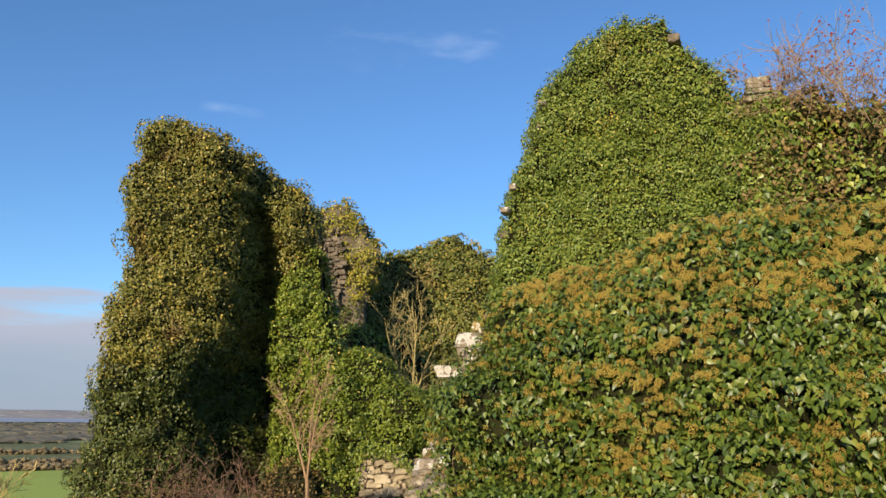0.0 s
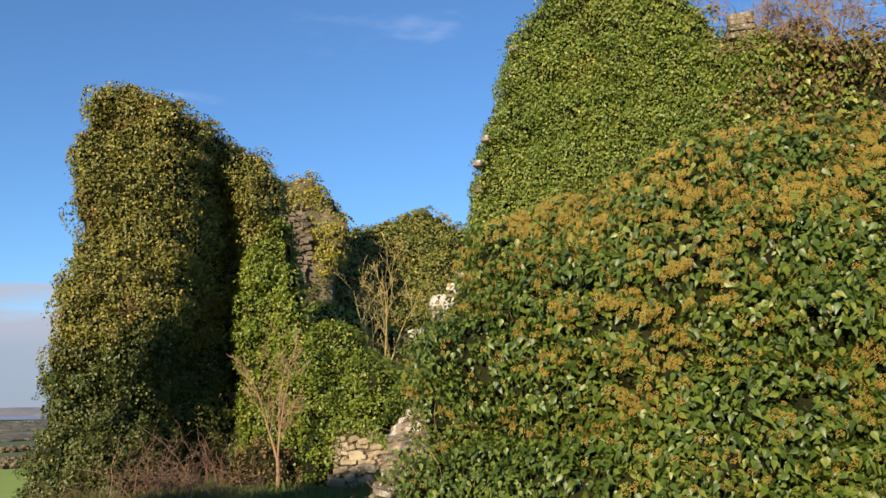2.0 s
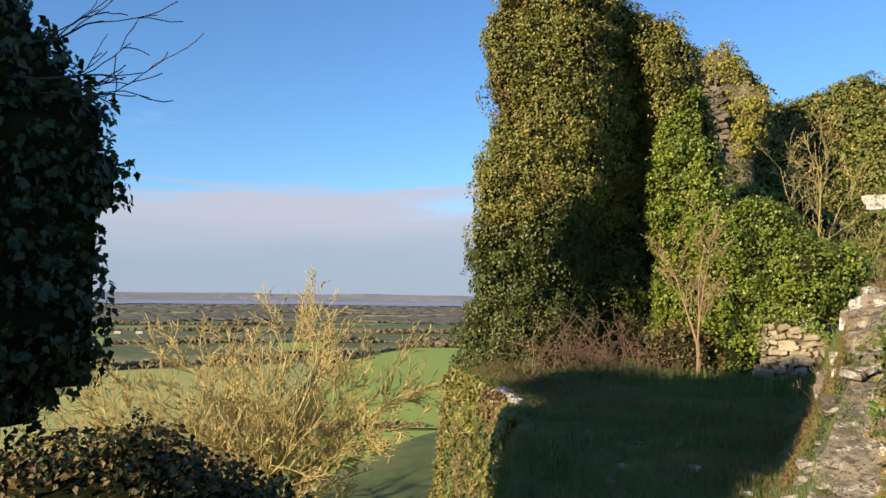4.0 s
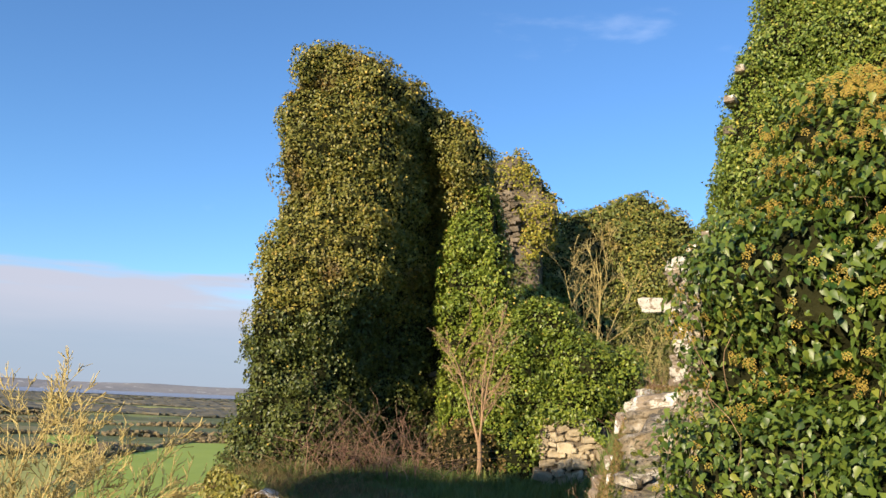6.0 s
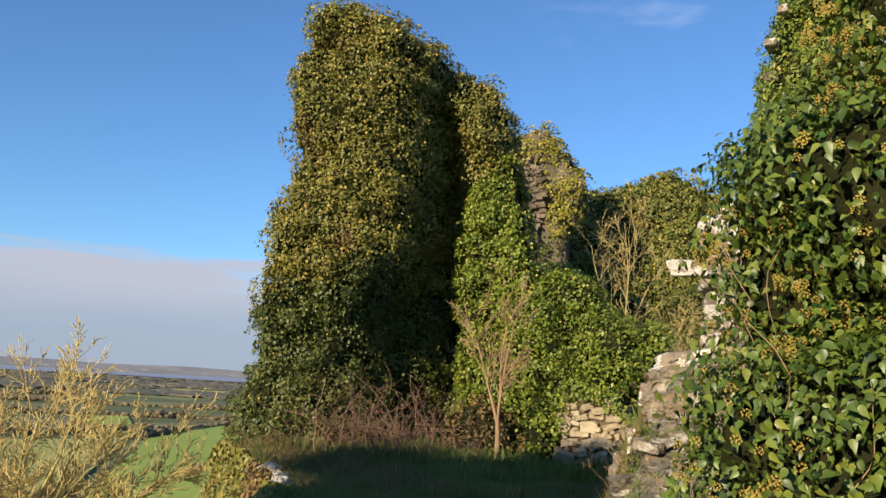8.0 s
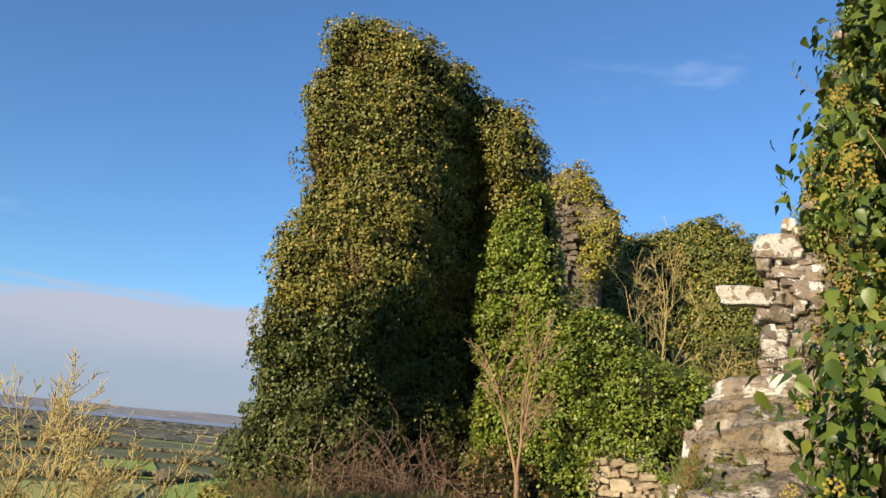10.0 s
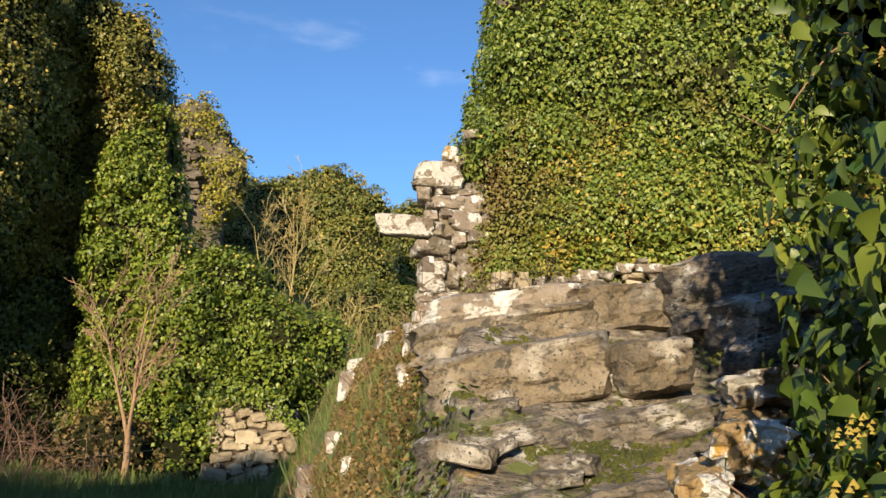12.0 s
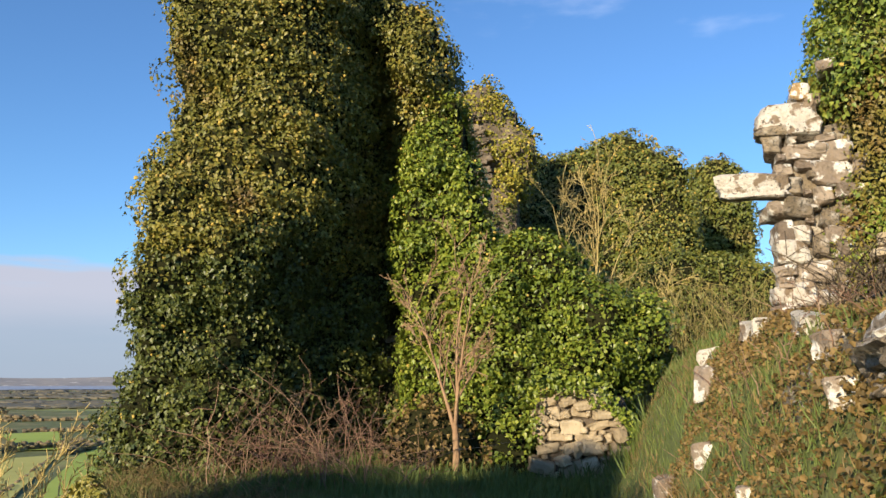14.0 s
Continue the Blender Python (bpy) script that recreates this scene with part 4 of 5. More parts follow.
core_bm = hull_stone(rng, 0.62, 0.45, 2.35, 0.05, 2)
core = part("core", core_bm, STONE, pier)
core.matrix_basis = pose(0.15, 0.035, 1.12, 0, 0, -8)
pier_stone("capstone", 0.44, 2.70, 0.44, 0.20, WHITE_STONE, label="weathered white capstone")
pier_stone("capstone", 0.40, 2.58, 0.40, 0.09, STONE)
pier_stone("orange_stone", 0.55, 2.92, 0.13, 0.13, ORANGE_STONE, 0.2, label="orange lichened stone")
pier_stone("stone", 0.64, 2.84, 0.12, 0.10, WHITE_STONE, 0.2)
pier_stone("corbel", 0.14, 2.13, 0.50, 0.19, WHITE_STONE, 0.3, -0.05, "jutting white corbel stone")
PIER = [(0.30, 0.4), (-0.02, 0.75), (0.02, 0.95), (0.2, 1.05), (0.36, 1.45), (0.30, 1.9), (0.30, 2.52), (0.62, 2.6), (0.85, 2.35), (1.15, 2.2), (1.1, 1.7), (0.95, 1.2), (1.05, 0.4)]
rubble_stones(pier, [(x - 0.6, z - 0.3) for x, z in PIER], lambda s, z: ((s, -0.1 - 0.15 * s), -8), 0.17, 0.055, 0.34, rng, (LICHEN_STONE, LICHEN_STONE, STONE, WHITE_STONE, LICHEN_STONE), 4000, aspect=1.35, proud=0.025, loose=0.45, tight=0.42)
# fallen and half-buried stones on the slope below
SLOPE_STONES = [(0.0, 11.9, 0.34, 0.11), (-0.05, 13.0, 0.30, 0.12), (-0.18, 14.3, 0.26, 0.14), (-0.33, 13.6, 0.22, 0.2), (-0.48, 12.9, 0.18, 0.12), (0.1, 12.4, 0.2, 0.08), (-0.5, 11.6, 0.12, 0.08),
                (-0.15, 11.2, 0.22, 0.1), (0.25, 12.9, 0.2, 0.1), (-0.62, 13.9, 0.2, 0.22), (-0.66, 13.2, 0.16, 0.2), (-0.3, 10.7, 0.14, 0.09), (0.3, 13.5, 0.26, 0.14), (0.05, 13.7, 0.24, 0.16)]
for x, y, w, h in SLOPE_STONES:
    st = part("fallen_stone", hull_stone(rng, w, w * 0.8, h * 1.3, 0.09, 2), WHITE_STONE if w > 0.25 else LICHEN_STONE)
    st.matrix_basis = pose(x, y, float(ground_z(x, y)) - h * 0.2, rng.normal(0, 6), rng.normal(0, 8), rng.uniform(-40, 40))
    tagged(st, "white lichened stone half sunk in the grassy slope", "stone", "fallen stones on the slope")

# stones showing along the broken edge of the gable
for x, z, w in ((0.72, 3.1, 0.14), (1.02, 4.5, 0.17), (1.02, 4.95, 0.14), (1.16, 5.36, 0.14), (1.64, 6.45, 0.13), (1.66, 6.86, 0.15), (3.8, 7.72, 0.2)):
    ob = part("edge_stone", hull_stone(rng, w, 0.3, w * 0.7, 0.09, 2), LICHEN_STONE if w < 0.16 else MASONRY, tall)
    ob.matrix_basis = pose(x + 0.04, 14.1 - 0.36 * (x - 0.95) + (0.0 if x < 3 else -0.1), z, 0, rng.normal(0, 5), -20)
for k, (dz, w) in enumerate(((0.0, 0.44), (0.11, 0.42), (0.21, 0.4), (0.30, 0.36))):
    ob = part("chimney_stone", hull_stone(rng, w, 0.36, 0.105, 0.05, 1), STONE, tall, "brown stub of a masonry turret")
    ob.matrix_basis = pose(5.07, 12.62, 6.52 + dz, 0, 0, -20 + rng.normal(0, 3))

# bare rubble at the foot of the ivied stump, and in the hollow of the tower
rubble = new("rubble_face")
rubble.location = (-1.2, 20.12, -0.85)
tagged(rubble, "bare patch of sandy rubble masonry under overhanging ivy", "ruin")
RUB = [(-0.66, -0.1), (-0.62, 0.5), (-0.72, 0.9), (-0.55, 1.45), (-0.1, 1.3), (0.3, 1.22), (0.45, 0.9), (0.7, 0.35), (0.95, 0.12), (0.95, -0.1)]
rubble_stones(rubble, RUB, lambda s, z: ((s, -0.10 + 0.16 * z), 4), 0.19, 0.045, 0.3, rng, (SANDY,), 3500, aspect=1.6, proud=0.06, loose=1.3, tight=0.43)
rub_core = part("core", hull_stone(rng, 1.25, 0.5, 1.3, 0.06, 2), MASONRY, rubble)
rub_core.matrix_basis = pose(-0.05, 0.22, 0.55, -6, 4, 4)
# ivy hanging over the head and sides of the bare patch
dk = rng.uniform(0, 1, 900)
dp = np.stack([-1.2 + lerp(dk, [0, 0.2, 0.6, 1], [-0.78, -0.66, 0.35, 0.95]), 19.9 + rng.uniform(-0.12, 0.2, 900), -0.85 + lerp(dk, [0, 0.2, 0.45, 0.6, 1], [0.5, 1.42, 1.36, 1.22, 0.4])], 1)
dp += np.stack([rng.normal(0, 0.07, 900), np.zeros(900), rng.uniform(-0.28, 0.25, 900) * (0.6 + vnoise(dp, 3, 9))], 1)
leaves("ivy", dp - np.array((-1.2, 20.12, -0.85)), np.tile((0, -0.9, 0.2), (900, 1)), 0.07, IVY_GREEN, rng, rubble, tilt=0.6)
hollow = new("rubble_face")
hollow.parent = tower
hollow.location = (-4.75, 22.15, -0.1)
rubble_stones(hollow, [(-0.4, 0), (-0.3, 1.3), (0.45, 1.5), (0.6, 0)], lambda s, z: ((s, 0.35 * s), 25), 0.13, 0.05, 0.3, rng, (MASONRY,), 1500, aspect=2.4, tight=0.43)
# ragged stones on the face of the broken wall behind
face = new("rubble_face")
face.parent = wall_b
face.location = (-4.1, 30.75, 3.7)
rubble_stones(face, [(-0.7, 1.6), (-0.7, 4.4), (0.1, 4.7), (0.3, 4.1), (0.4, 3), (0.3, 1.6)], lambda s, z: ((s, 0.2), 6), 0.17, 0.07, 0.35, rng, (MASONRY,), 1800, proud=0.07, tight=0.41)

gable_foot = new("gable_footing")
gable_foot.parent = tall
gable_foot.location = (0.95, 13.72, 0.9)
rubble_stones(gable_foot, [(-0.1, 0), (0.0, 0.8), (0.6, 0.7), (1.2, 0.9), (2.2, 0.75), (3.3, 0.85), (3.4, 0)], lambda s, z: ((s, 0.06 - 0.36 * s), -20), 0.11, 0.04, 0.25, rng, (LICHEN_STONE, STONE, SANDY), 3500, proud=0.03, loose=0.7, tight=0.42)

# ---- turf, dry grass and brambles on the terrace ----
BLADE = (np.array([(-0.035, 0, 0), (0.035, 0, 0), (0.03, 0.5, 0.04), (-0.03, 0.5, 0.04), (0, 1.0, 0.18)]), np.array([(0, 1, 2), (0, 2, 3), (3, 2, 4)]))


def grass(name, label, box, density, size, material, seed, keep=None):
    x0, x1, y0, y1 = box
    r = np.random.default_rng(seed)
    n = int((x1 - x0) * (y1 - y0) * density)
    x, y = r.uniform(x0, x1, n), r.uniform(y0, y1, n)
    p = np.stack([x, y, ground_z(x, y)], 1)
    if keep is not None:
        p = p[keep(p)]
    n = len(p)
    V, F = BLADE
    a = r.uniform(0, 2 * math.pi, n)
    X = np.stack([np.cos(a), np.sin(a), np.zeros(n)], 1)
    T = np.stack([r.normal(0, 0.35, n), r.normal(0, 0.35, n), np.ones(n)], 1)
    N = np.cross(X, T)
    sz = size * r.uniform(0.4, 1.3, n)[:, None, None] * (0.75 + 0.4 * vnoise(p, 0.8, seed) + 0.35 * vnoise(p, 3.5, seed + 7))[:, None, None]
    W = p[:, None] + sz * (V[None, :, :1] * X[:, None] + V[None, :, 1:2] * T[:, None] + V[None, :, 2:] * N[:, None])
    ob = mesh_object(name, W.reshape(-1, 3), (F[None] + (np.arange(n) * len(V))[:, None, None]).reshape(-1, 3), material)
    return tagged(ob, label, "grass", kind="stuff")


grass("grass", "short green turf on the shaded terrace", (-8.2, 0.6, 6.5, 21), 1500, 0.095, GRASS, 301, lambda p: (p[:, 0] < -0.5) | (p[:, 1] > 10.6))
grass("tussocks", "tussocks of longer grass scattered through the turf", (-7.5, -1.5, 7.0, 20), 900, 0.17, GRASS, 305, lambda p: vnoise(p, 0.9, 61) + 0.6 * vnoise(p, 3.0, 62) > 0.35)
grass("bleached_grass", "bleached brown blades among the green turf", (-7.5, -0.6, 7.0, 20), 700, 0.13, DRY, 306, lambda p: vnoise(p, 0.7, 63) + 0.6 * vnoise(p, 2.5, 64) > 0.1)
grass("bank_grass", "short green and brown grass over the bank", (-1.7, 0.4, 8.4, 13.2), 3200, 0.045, GRASS, 304, lambda p: p[:, 0] < lerp(p[:, 1], [8.4, 9.6, 10.6, 12], [-0.75, -0.5, -0.1, 0.4]))
grass("dry_grass", "tussocks of dry brown grass along the tower's foot and bank", (-7.6, 1.2, 9.0, 20), 1900, 0.07, DRY, 302,
      lambda p: ((p[:, 0] > -1.1) & (p[:, 0] < lerp(p[:, 1], [9.2, 9.8, 10.6, 12], [-0.6, -0.4, -0.1, 1.2])) & (p[:, 1] > 9.2) & (vnoise(p, 0.9, 3) > -0.5)) | ((p[:, 1] > 16.0) & (p[:, 0] < -3.4)) | ((p[:, 0] < -4.6 - 0.2 * (p[:, 1] - 12)) & (p[:, 1] > 12.5)))
grass("long_grass", "long green grass at the foot of the ruins", (-7.6, 0.4, 17.5, 22), 420, 0.24, GRASS, 303)


r = np.random.default_rng(310)
wx, wy = r.uniform(-1.0, 1.1, 42000), r.uniform(9.6, 14.2, 42000)
wp = np.stack([wx, wy, ground_z(wx, wy) + 0.01], 1)
wp = wp[(vnoise(wp, 1.6, 17) + 0.5 * vnoise(wp, 6, 18) > -0.35) & (wx < lerp(wy, [9.6, 10.6, 12], [-0.5, -0.2, 1.2]))]
tagged(leaves("bank_weeds", wp, np.tile((0, -0.4, 0.8), (len(wp), 1)), 0.03, TUFF, r, tilt=0.8, lift=0.10), "low brown and olive weeds over the bank", "weeds", kind="stuff")


def thicket(name, label, category, material, seed, n, box, height, arch=0.5, radius=0.006, lean=0.5):
    """Thin arching stems, each a tube, as one thing that nobody could count."""
    r = np.random.default_rng(seed)
    out = []
    for _ in range(n):
        x, y = r.uniform(box[0], box[1]), r.uniform(box[2], box[3])
        z = float(ground_z(x, y)) + box[4]
        h = height * r.uniform(0.4, 1.0)
        d = np.array([r.normal(0, lean), r.normal(0, lean), 1.0])
        k = np.linspace(0, 1, 7)[:, None]
        side = np.array([d[0], d[1], 0]) * h
        path = np.array([[x, y, z - 0.05]]) + k * np.array([[0, 0, h]]) * (1 - 0.5 * arch * k) + side * k ** 1.6 + np.cumsum(r.normal(0, 0.02 * h, (7, 3)), 0)
        rad = radius * r.uniform(0.6, 1.3)
        out.append(tube(path, rad * np.linspace(1, 0.4, 7), 3))
        for _ in range(3):
            i = r.integers(2, 6)
            q = path[i] + np.cumsum(np.concatenate([np.zeros((1, 3)), r.normal(0, 0.07 * h, (3, 3)) + np.array([0, 0, 0.03 * h])]), 0)
            out.append(tube(q, rad * 0.55 * np.linspace(1, 0.5, 4), 3))
    ob = tubes_object(name, out, material)
    return tagged(ob, label, category, kind="stuff")


thicket("brambles", "reddish bare bramble stems at the tower's foot", "bramble", BRIAR, 401, 60, (-6.2, -3.9, 17.4, 18.8, 0), 1.9, 0.5, 0.007, 0.35)
thicket("brambles", "tangle of brown briars before the dark hollow", "bramble", BRIAR, 402, 110, (-6.8, -3.2, 17.6, 19.4, 0), 1.4, 0.9, 0.006, 0.7)
thicket("edge_weeds", "dry tangle of weeds along the sunny terrace edge", "weeds", DRY, 407, 420, (-7.2, -4.6, 14.2, 18.0, 0), 0.6, 0.6, 0.006, 0.5)
thicket("scrub", "golden bare scrub behind the low wall", "scrub", SCRUB, 403, 420, (-0.2, 3.4, 24.0, 28.5, 0), 3.6, 0.3, 0.012, 0.25)
thicket("scrub", "pale leafless twigs in the gap between the walls", "scrub", SCRUB, 404, 160, (-0.6, 0.8, 21.6, 24.0, 0), 1.9, 0.4, 0.010, 0.35)
thicket("creeper_stems", "brown twigs of dead creeper at the pier's foot", "creeper", STEM, 405, 70, (0.5, 1.3, 13.3, 13.8, 0), 0.9, 0.6, 0.007, 0.5)
thicket("weed_stems", "dry brown weed stems on the bank", "weeds", BRIAR, 406, 80, (-0.75, 0.5, 11.0, 13.9, 0), 0.45, 0.4, 0.004, 0.5)


def shrub(name, label, outline, depth, material, seed, density, size, **kw):
    core, surf = mass(name, outline, depth, seed=seed, **kw)
    tagged(core, label, "shrub")
    p, n, r = sample(surf, density, seed + 1)
    leaves("foliage", p, n, size, material, r, core, tilt=0.8, lift=0.25)
    return core, surf


shrub("shrub", "low olive-brown shrub at the foot of the ivy", [(-4.2, -1.4), (-4.15, -0.3), (-3.9, 0.2), (-3.4, 0.35), (-3.0, 0.1), (-2.6, -0.2), (-2.5, -1.4)], lambda s, z: 19.6 + 0 * s, TUFF, 70, 420, 0.07, R=0.4, back=0.5, bump=0.15)
shrub("shrub", "green shrub at the foot of the ivy", [(-3.2, -1.4), (-3.0, -0.3), (-2.5, 0.0), (-2.0, -0.2), (-1.8, -1.4)], lambda s, z: 19.9 + 0 * s, IVY_GREEN, 72, 420, 0.07, R=0.4, back=0.5, bump=0.15)
shrub("scrub_mound", "olive scrub mound behind the low wall", [(-1.5, -1.5), (-1.2, 2.0), (0.0, 3.3), (1.2, 3.75), (2.4, 3.7), (3.6, 3.3), (5.0, 2.4), (5.2, -1.5)], lambda s, z: 27.5 + lerp(z, [0, 3.6], [-2.2, 0.8]), IVY_FAR, 74, 420, 0.09, R=0.6, back=1.0, bump=0.3, res=0.18)
shrub("dark_bushes", "dark ivied bushes in shade under the broken wall", [(-4.5, -1.5), (-4.3, 4.2), (-3.2, 4.8), (-2.2, 4.2), (-1.4, 4.6), (-0.6, 3.6), (0.4, 3.0), (0.6, -1.5)], lambda s, z: 30 + lerp(z, [0, 4.6], [-1.2, 0.6]), IVY_WALL, 76, 200, 0.13, R=0.7, back=1.0, bump=0.35, res=0.2)

# ivy and dead weeds hanging down the crag under the terrace edge
r = np.random.default_rng(411)
cy = r.uniform(12.8, 19.5, 16000)
cx = edge_x(cy) - r.uniform(-0.1, 0.85, 16000)
cp = np.stack([cx, cy, ground_z(cx, cy)], 1)
mix = vnoise(cp, 0.9, 71) + 0.5 * vnoise(cp, 3.0, 72)
for nm, lb, mt, m in (("crag_weeds", "withered brown weeds hanging down the crag", TUFF, mix > 0.05), ("crag_ivy", "olive ivy creeping down the crag", IVY_TOWER, mix < 0.15)):
    tagged(leaves(nm, cp[m], np.tile((-0.7, -0.65, 0.25), (m.sum(), 1)), 0.085, mt, r, tilt=0.6, lift=0.25), lb, "weeds", kind="stuff")

# ---- trees ----
fan_tree("pale leafless sapling among the ruins", (-0.88, 25.5, float(ground_z(-0.88, 25.5))), 2.4, 5.7, 5, 0.42, BARK_GOLD, 513, 0.04, (8, 5, 3), 0.0045)
fan_tree("arching leafless shrub with pale limbs", (-0.1, 24.3, float(ground_z(-0.1, 24.3))), 1.6, 3.4, 4, 1.25, BARK_GOLD, 521, 0.035, (6, 4, 3), 0.0045)
fan_tree("slender leafless shrub with a pale forked stem", (-3.0, 19.2, float(ground_z(-3.0, 19.2))), 0.75, 3.0, 3, 0.42, BARK_TAN, 502, 0.05, (9, 5, 4), 0.005)
fan_tree("many-stemmed leafless tree with golden lichened twigs", (-16.0, 21.4, float(ground_z(-16.0, 21.4))), 1.3, 7.6, 19, 1.0, BARK_GOLD, 503, 0.13, (12, 9, 6), 0.011, (0.26, 0.44))
fan_tree("smaller golden leafless tree on the hillside", (-18.3, 18.6, float(ground_z(-18.3, 18.6))), 0.8, 5.2, 13, 1.0, BARK_GOLD, 504, 0.09, (11, 8, 6), 0.010, (0.26, 0.44))
haw, haw_tips = bare_tree("leafless hawthorn with dark red berries growing from the wall", (5.9, 12.5, 6.0), 1.7, 3, BARK_GREY, 505, levels=4, kids=(6, 5, 3), spread=0.5, up=0.04, radius=0.03, lean=0.5)
blobs("berries", haw_tips[::2], 0.018, BERRY, np.random.default_rng(6), haw)
haw2, t2 = bare_tree("leafless hawthorn with dark red berries growing from the wall", (7.0, 12.1, 5.7), 1.9, 3, BARK_GREY, 506, levels=4, kids=(6, 5, 3), spread=0.5, up=0.04, radius=0.03, lean=0.6)
blobs("berries", t2[::2], 0.018, BERRY, np.random.default_rng(7), haw2)

for x, y, z, sd in ((5.3, 12.75, 6.35, 531), (6.4, 12.3, 6.1, 532), (7.8, 11.8, 5.7, 533)):
    bare_tree("tangle of tan leafless twigs rooted in the wall head", (x, y, z), 1.15, 5, BARK_TAN, sd, levels=4, kids=(6, 5, 3), spread=0.55, up=0.0, radius=0.02, lean=0.8, first=0.15, thin=0.004)

# ivy-clad tree at the terrace's edge, its shade put into the leaf colour
clad, clad_s = mass("ivy_clad_tree", [(-3.2, -8.6), (-3.6, 1.5), (-3.4, 3.2), (-2.6, 4.0), (-1.4, 3.9), (-0.6, 3.15), (-0.28, 2.65), (-0.06, 2.0), (-0.02, 1.3), (-0.12, 0.5), (-0.2, 0.0), (-0.6, -0.3), (-1.2, -0.5), (-1.4, -8.6)],
                       lambda s, z: 0.2 * np.cos(s * 2) + lerp(z, [0, 3, 5], [0, -0.1, 0.5]), origin=(-5.65, 6.6), turn=48.7, R=0.7, back=0.7, seed=31, bump=0.3, bump_scale=1.1, grow_by=0.02)
tagged(clad, "tree trunk thickly clad in ivy on the terrace edge, shade put into its leaf colour", "tree")
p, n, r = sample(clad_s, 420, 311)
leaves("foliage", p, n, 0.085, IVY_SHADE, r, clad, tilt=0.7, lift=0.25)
# unseen mass, leafed like a hedge, added to cast shade over the terrace
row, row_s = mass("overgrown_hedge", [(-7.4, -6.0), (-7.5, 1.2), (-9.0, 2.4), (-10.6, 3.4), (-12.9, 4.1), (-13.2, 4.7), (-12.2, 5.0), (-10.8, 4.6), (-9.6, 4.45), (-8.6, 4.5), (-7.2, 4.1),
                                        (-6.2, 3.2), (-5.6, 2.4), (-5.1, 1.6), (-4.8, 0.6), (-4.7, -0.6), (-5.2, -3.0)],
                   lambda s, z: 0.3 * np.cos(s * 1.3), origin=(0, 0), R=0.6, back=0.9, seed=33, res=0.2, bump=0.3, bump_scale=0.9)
tagged(row, "unseen hedge-like mass added to shade the terrace", "hedge")
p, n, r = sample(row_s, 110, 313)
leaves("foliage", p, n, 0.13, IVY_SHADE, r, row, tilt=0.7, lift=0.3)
bough = []
for (x, y, z), d, ln in (((-6.3, 6.0, 2.5), (0.62, 0.42, 0.0), 0.95), ((-6.3, 6.0, 2.75), (0.6, 0.45, 0.06), 0.85), ((-6.4, 5.9, 3.0), (0.62, 0.3, 0.3), 0.8), ((-6.3, 6.1, 2.4), (0.6, 0.4, -0.2), 0.85)):
    d = np.array(d) / np.linalg.norm(d)
    o = {}
    grow((x, y, z), d, ln, 0.016, np.random.default_rng(int(z * 100)), 0, 3, (4, 2), 0.35, 0.02, out=o, first=0.35, thin=0.0045)
    bough += [t for v in o.values() for t in v]
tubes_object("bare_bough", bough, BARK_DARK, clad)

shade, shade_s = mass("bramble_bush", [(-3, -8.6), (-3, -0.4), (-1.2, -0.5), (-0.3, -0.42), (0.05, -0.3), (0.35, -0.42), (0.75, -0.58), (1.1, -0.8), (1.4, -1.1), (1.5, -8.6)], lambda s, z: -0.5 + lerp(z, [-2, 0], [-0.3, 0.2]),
                      origin=(-5.48, 6.79), turn=48.7, R=0.5, back=0.5, seed=37, bump=0.2, bump_scale=1.6)
tagged(shade, "brown and green bramble bush at the terrace edge, its green darkened for shade", "bush")
p, n, r = sample(shade_s, 700, 371)
leaves("foliage", p, n, 0.06, TUFF, r, shade, tilt=0.9, lift=0.25)
# green leaves reuse the ivy colour darkened for shade
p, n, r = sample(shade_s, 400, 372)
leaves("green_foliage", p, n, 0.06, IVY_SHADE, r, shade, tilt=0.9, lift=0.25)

# loose stones on the turf
for k in range(26):
    x, y = rng.uniform(-3.6, -0.9), rng.uniform(7.8, 13.5)
    w = rng.uniform(0.05, 0.13)
    st = part("loose_stone", hull_stone(rng, w, w * 0.8, w * 0.5, 0.1, 1), LICHEN_STONE)
    st.matrix_basis = pose(x, y, float(ground_z(x, y)) + w * 0.1, 0, 0, rng.uniform(0, 180))
    tagged(st, "small pale stone lying in the turf", "stone", "loose stones in the turf")
for k in range(17):
    y, w = 14.2 + 1.5 * rng.random(), rng.uniform(0.12, 0.26)
    out = 0.02 + 0.2 * rng.random() ** 2
    x = float(edge_x(y)) - out
    st = part("edge_stone", hull_stone(rng, w, w * 0.9, w * 0.75, 0.12, 2), WHITE_STONE)
    st.matrix_basis = pose(x, y, float(ground_z(x, y)) + 0.02, rng.normal(0, 12), rng.normal(0, 12), rng.uniform(0, 180))
    tagged(st, "white stone in the crumbling edge of the terrace", "stone", "white stones on the terrace edge")

# ---- the plain ----
FIELD = shader("pasture", [(0.2, (0.28, 0.36, 0.045)), (0.8, (0.38, 0.45, 0.065))], 0.9, 0.01, 0.2, bump=0)
FIELD_Y = shader("pale_pasture", [(0.2, (0.40, 0.38, 0.085)), (0.8, (0.52, 0.48, 0.13))], 0.9, 0.01, 0.2, bump=0)
HEDGE = shader("hedge_twigs", [(0.15, (0.10, 0.08, 0.045)), (0.5, (0.17, 0.13, 0.07)), (0.9, (0.25, 0.19, 0.10))], 0.9, 0.02, 0.2, island=0.6, bump=0)
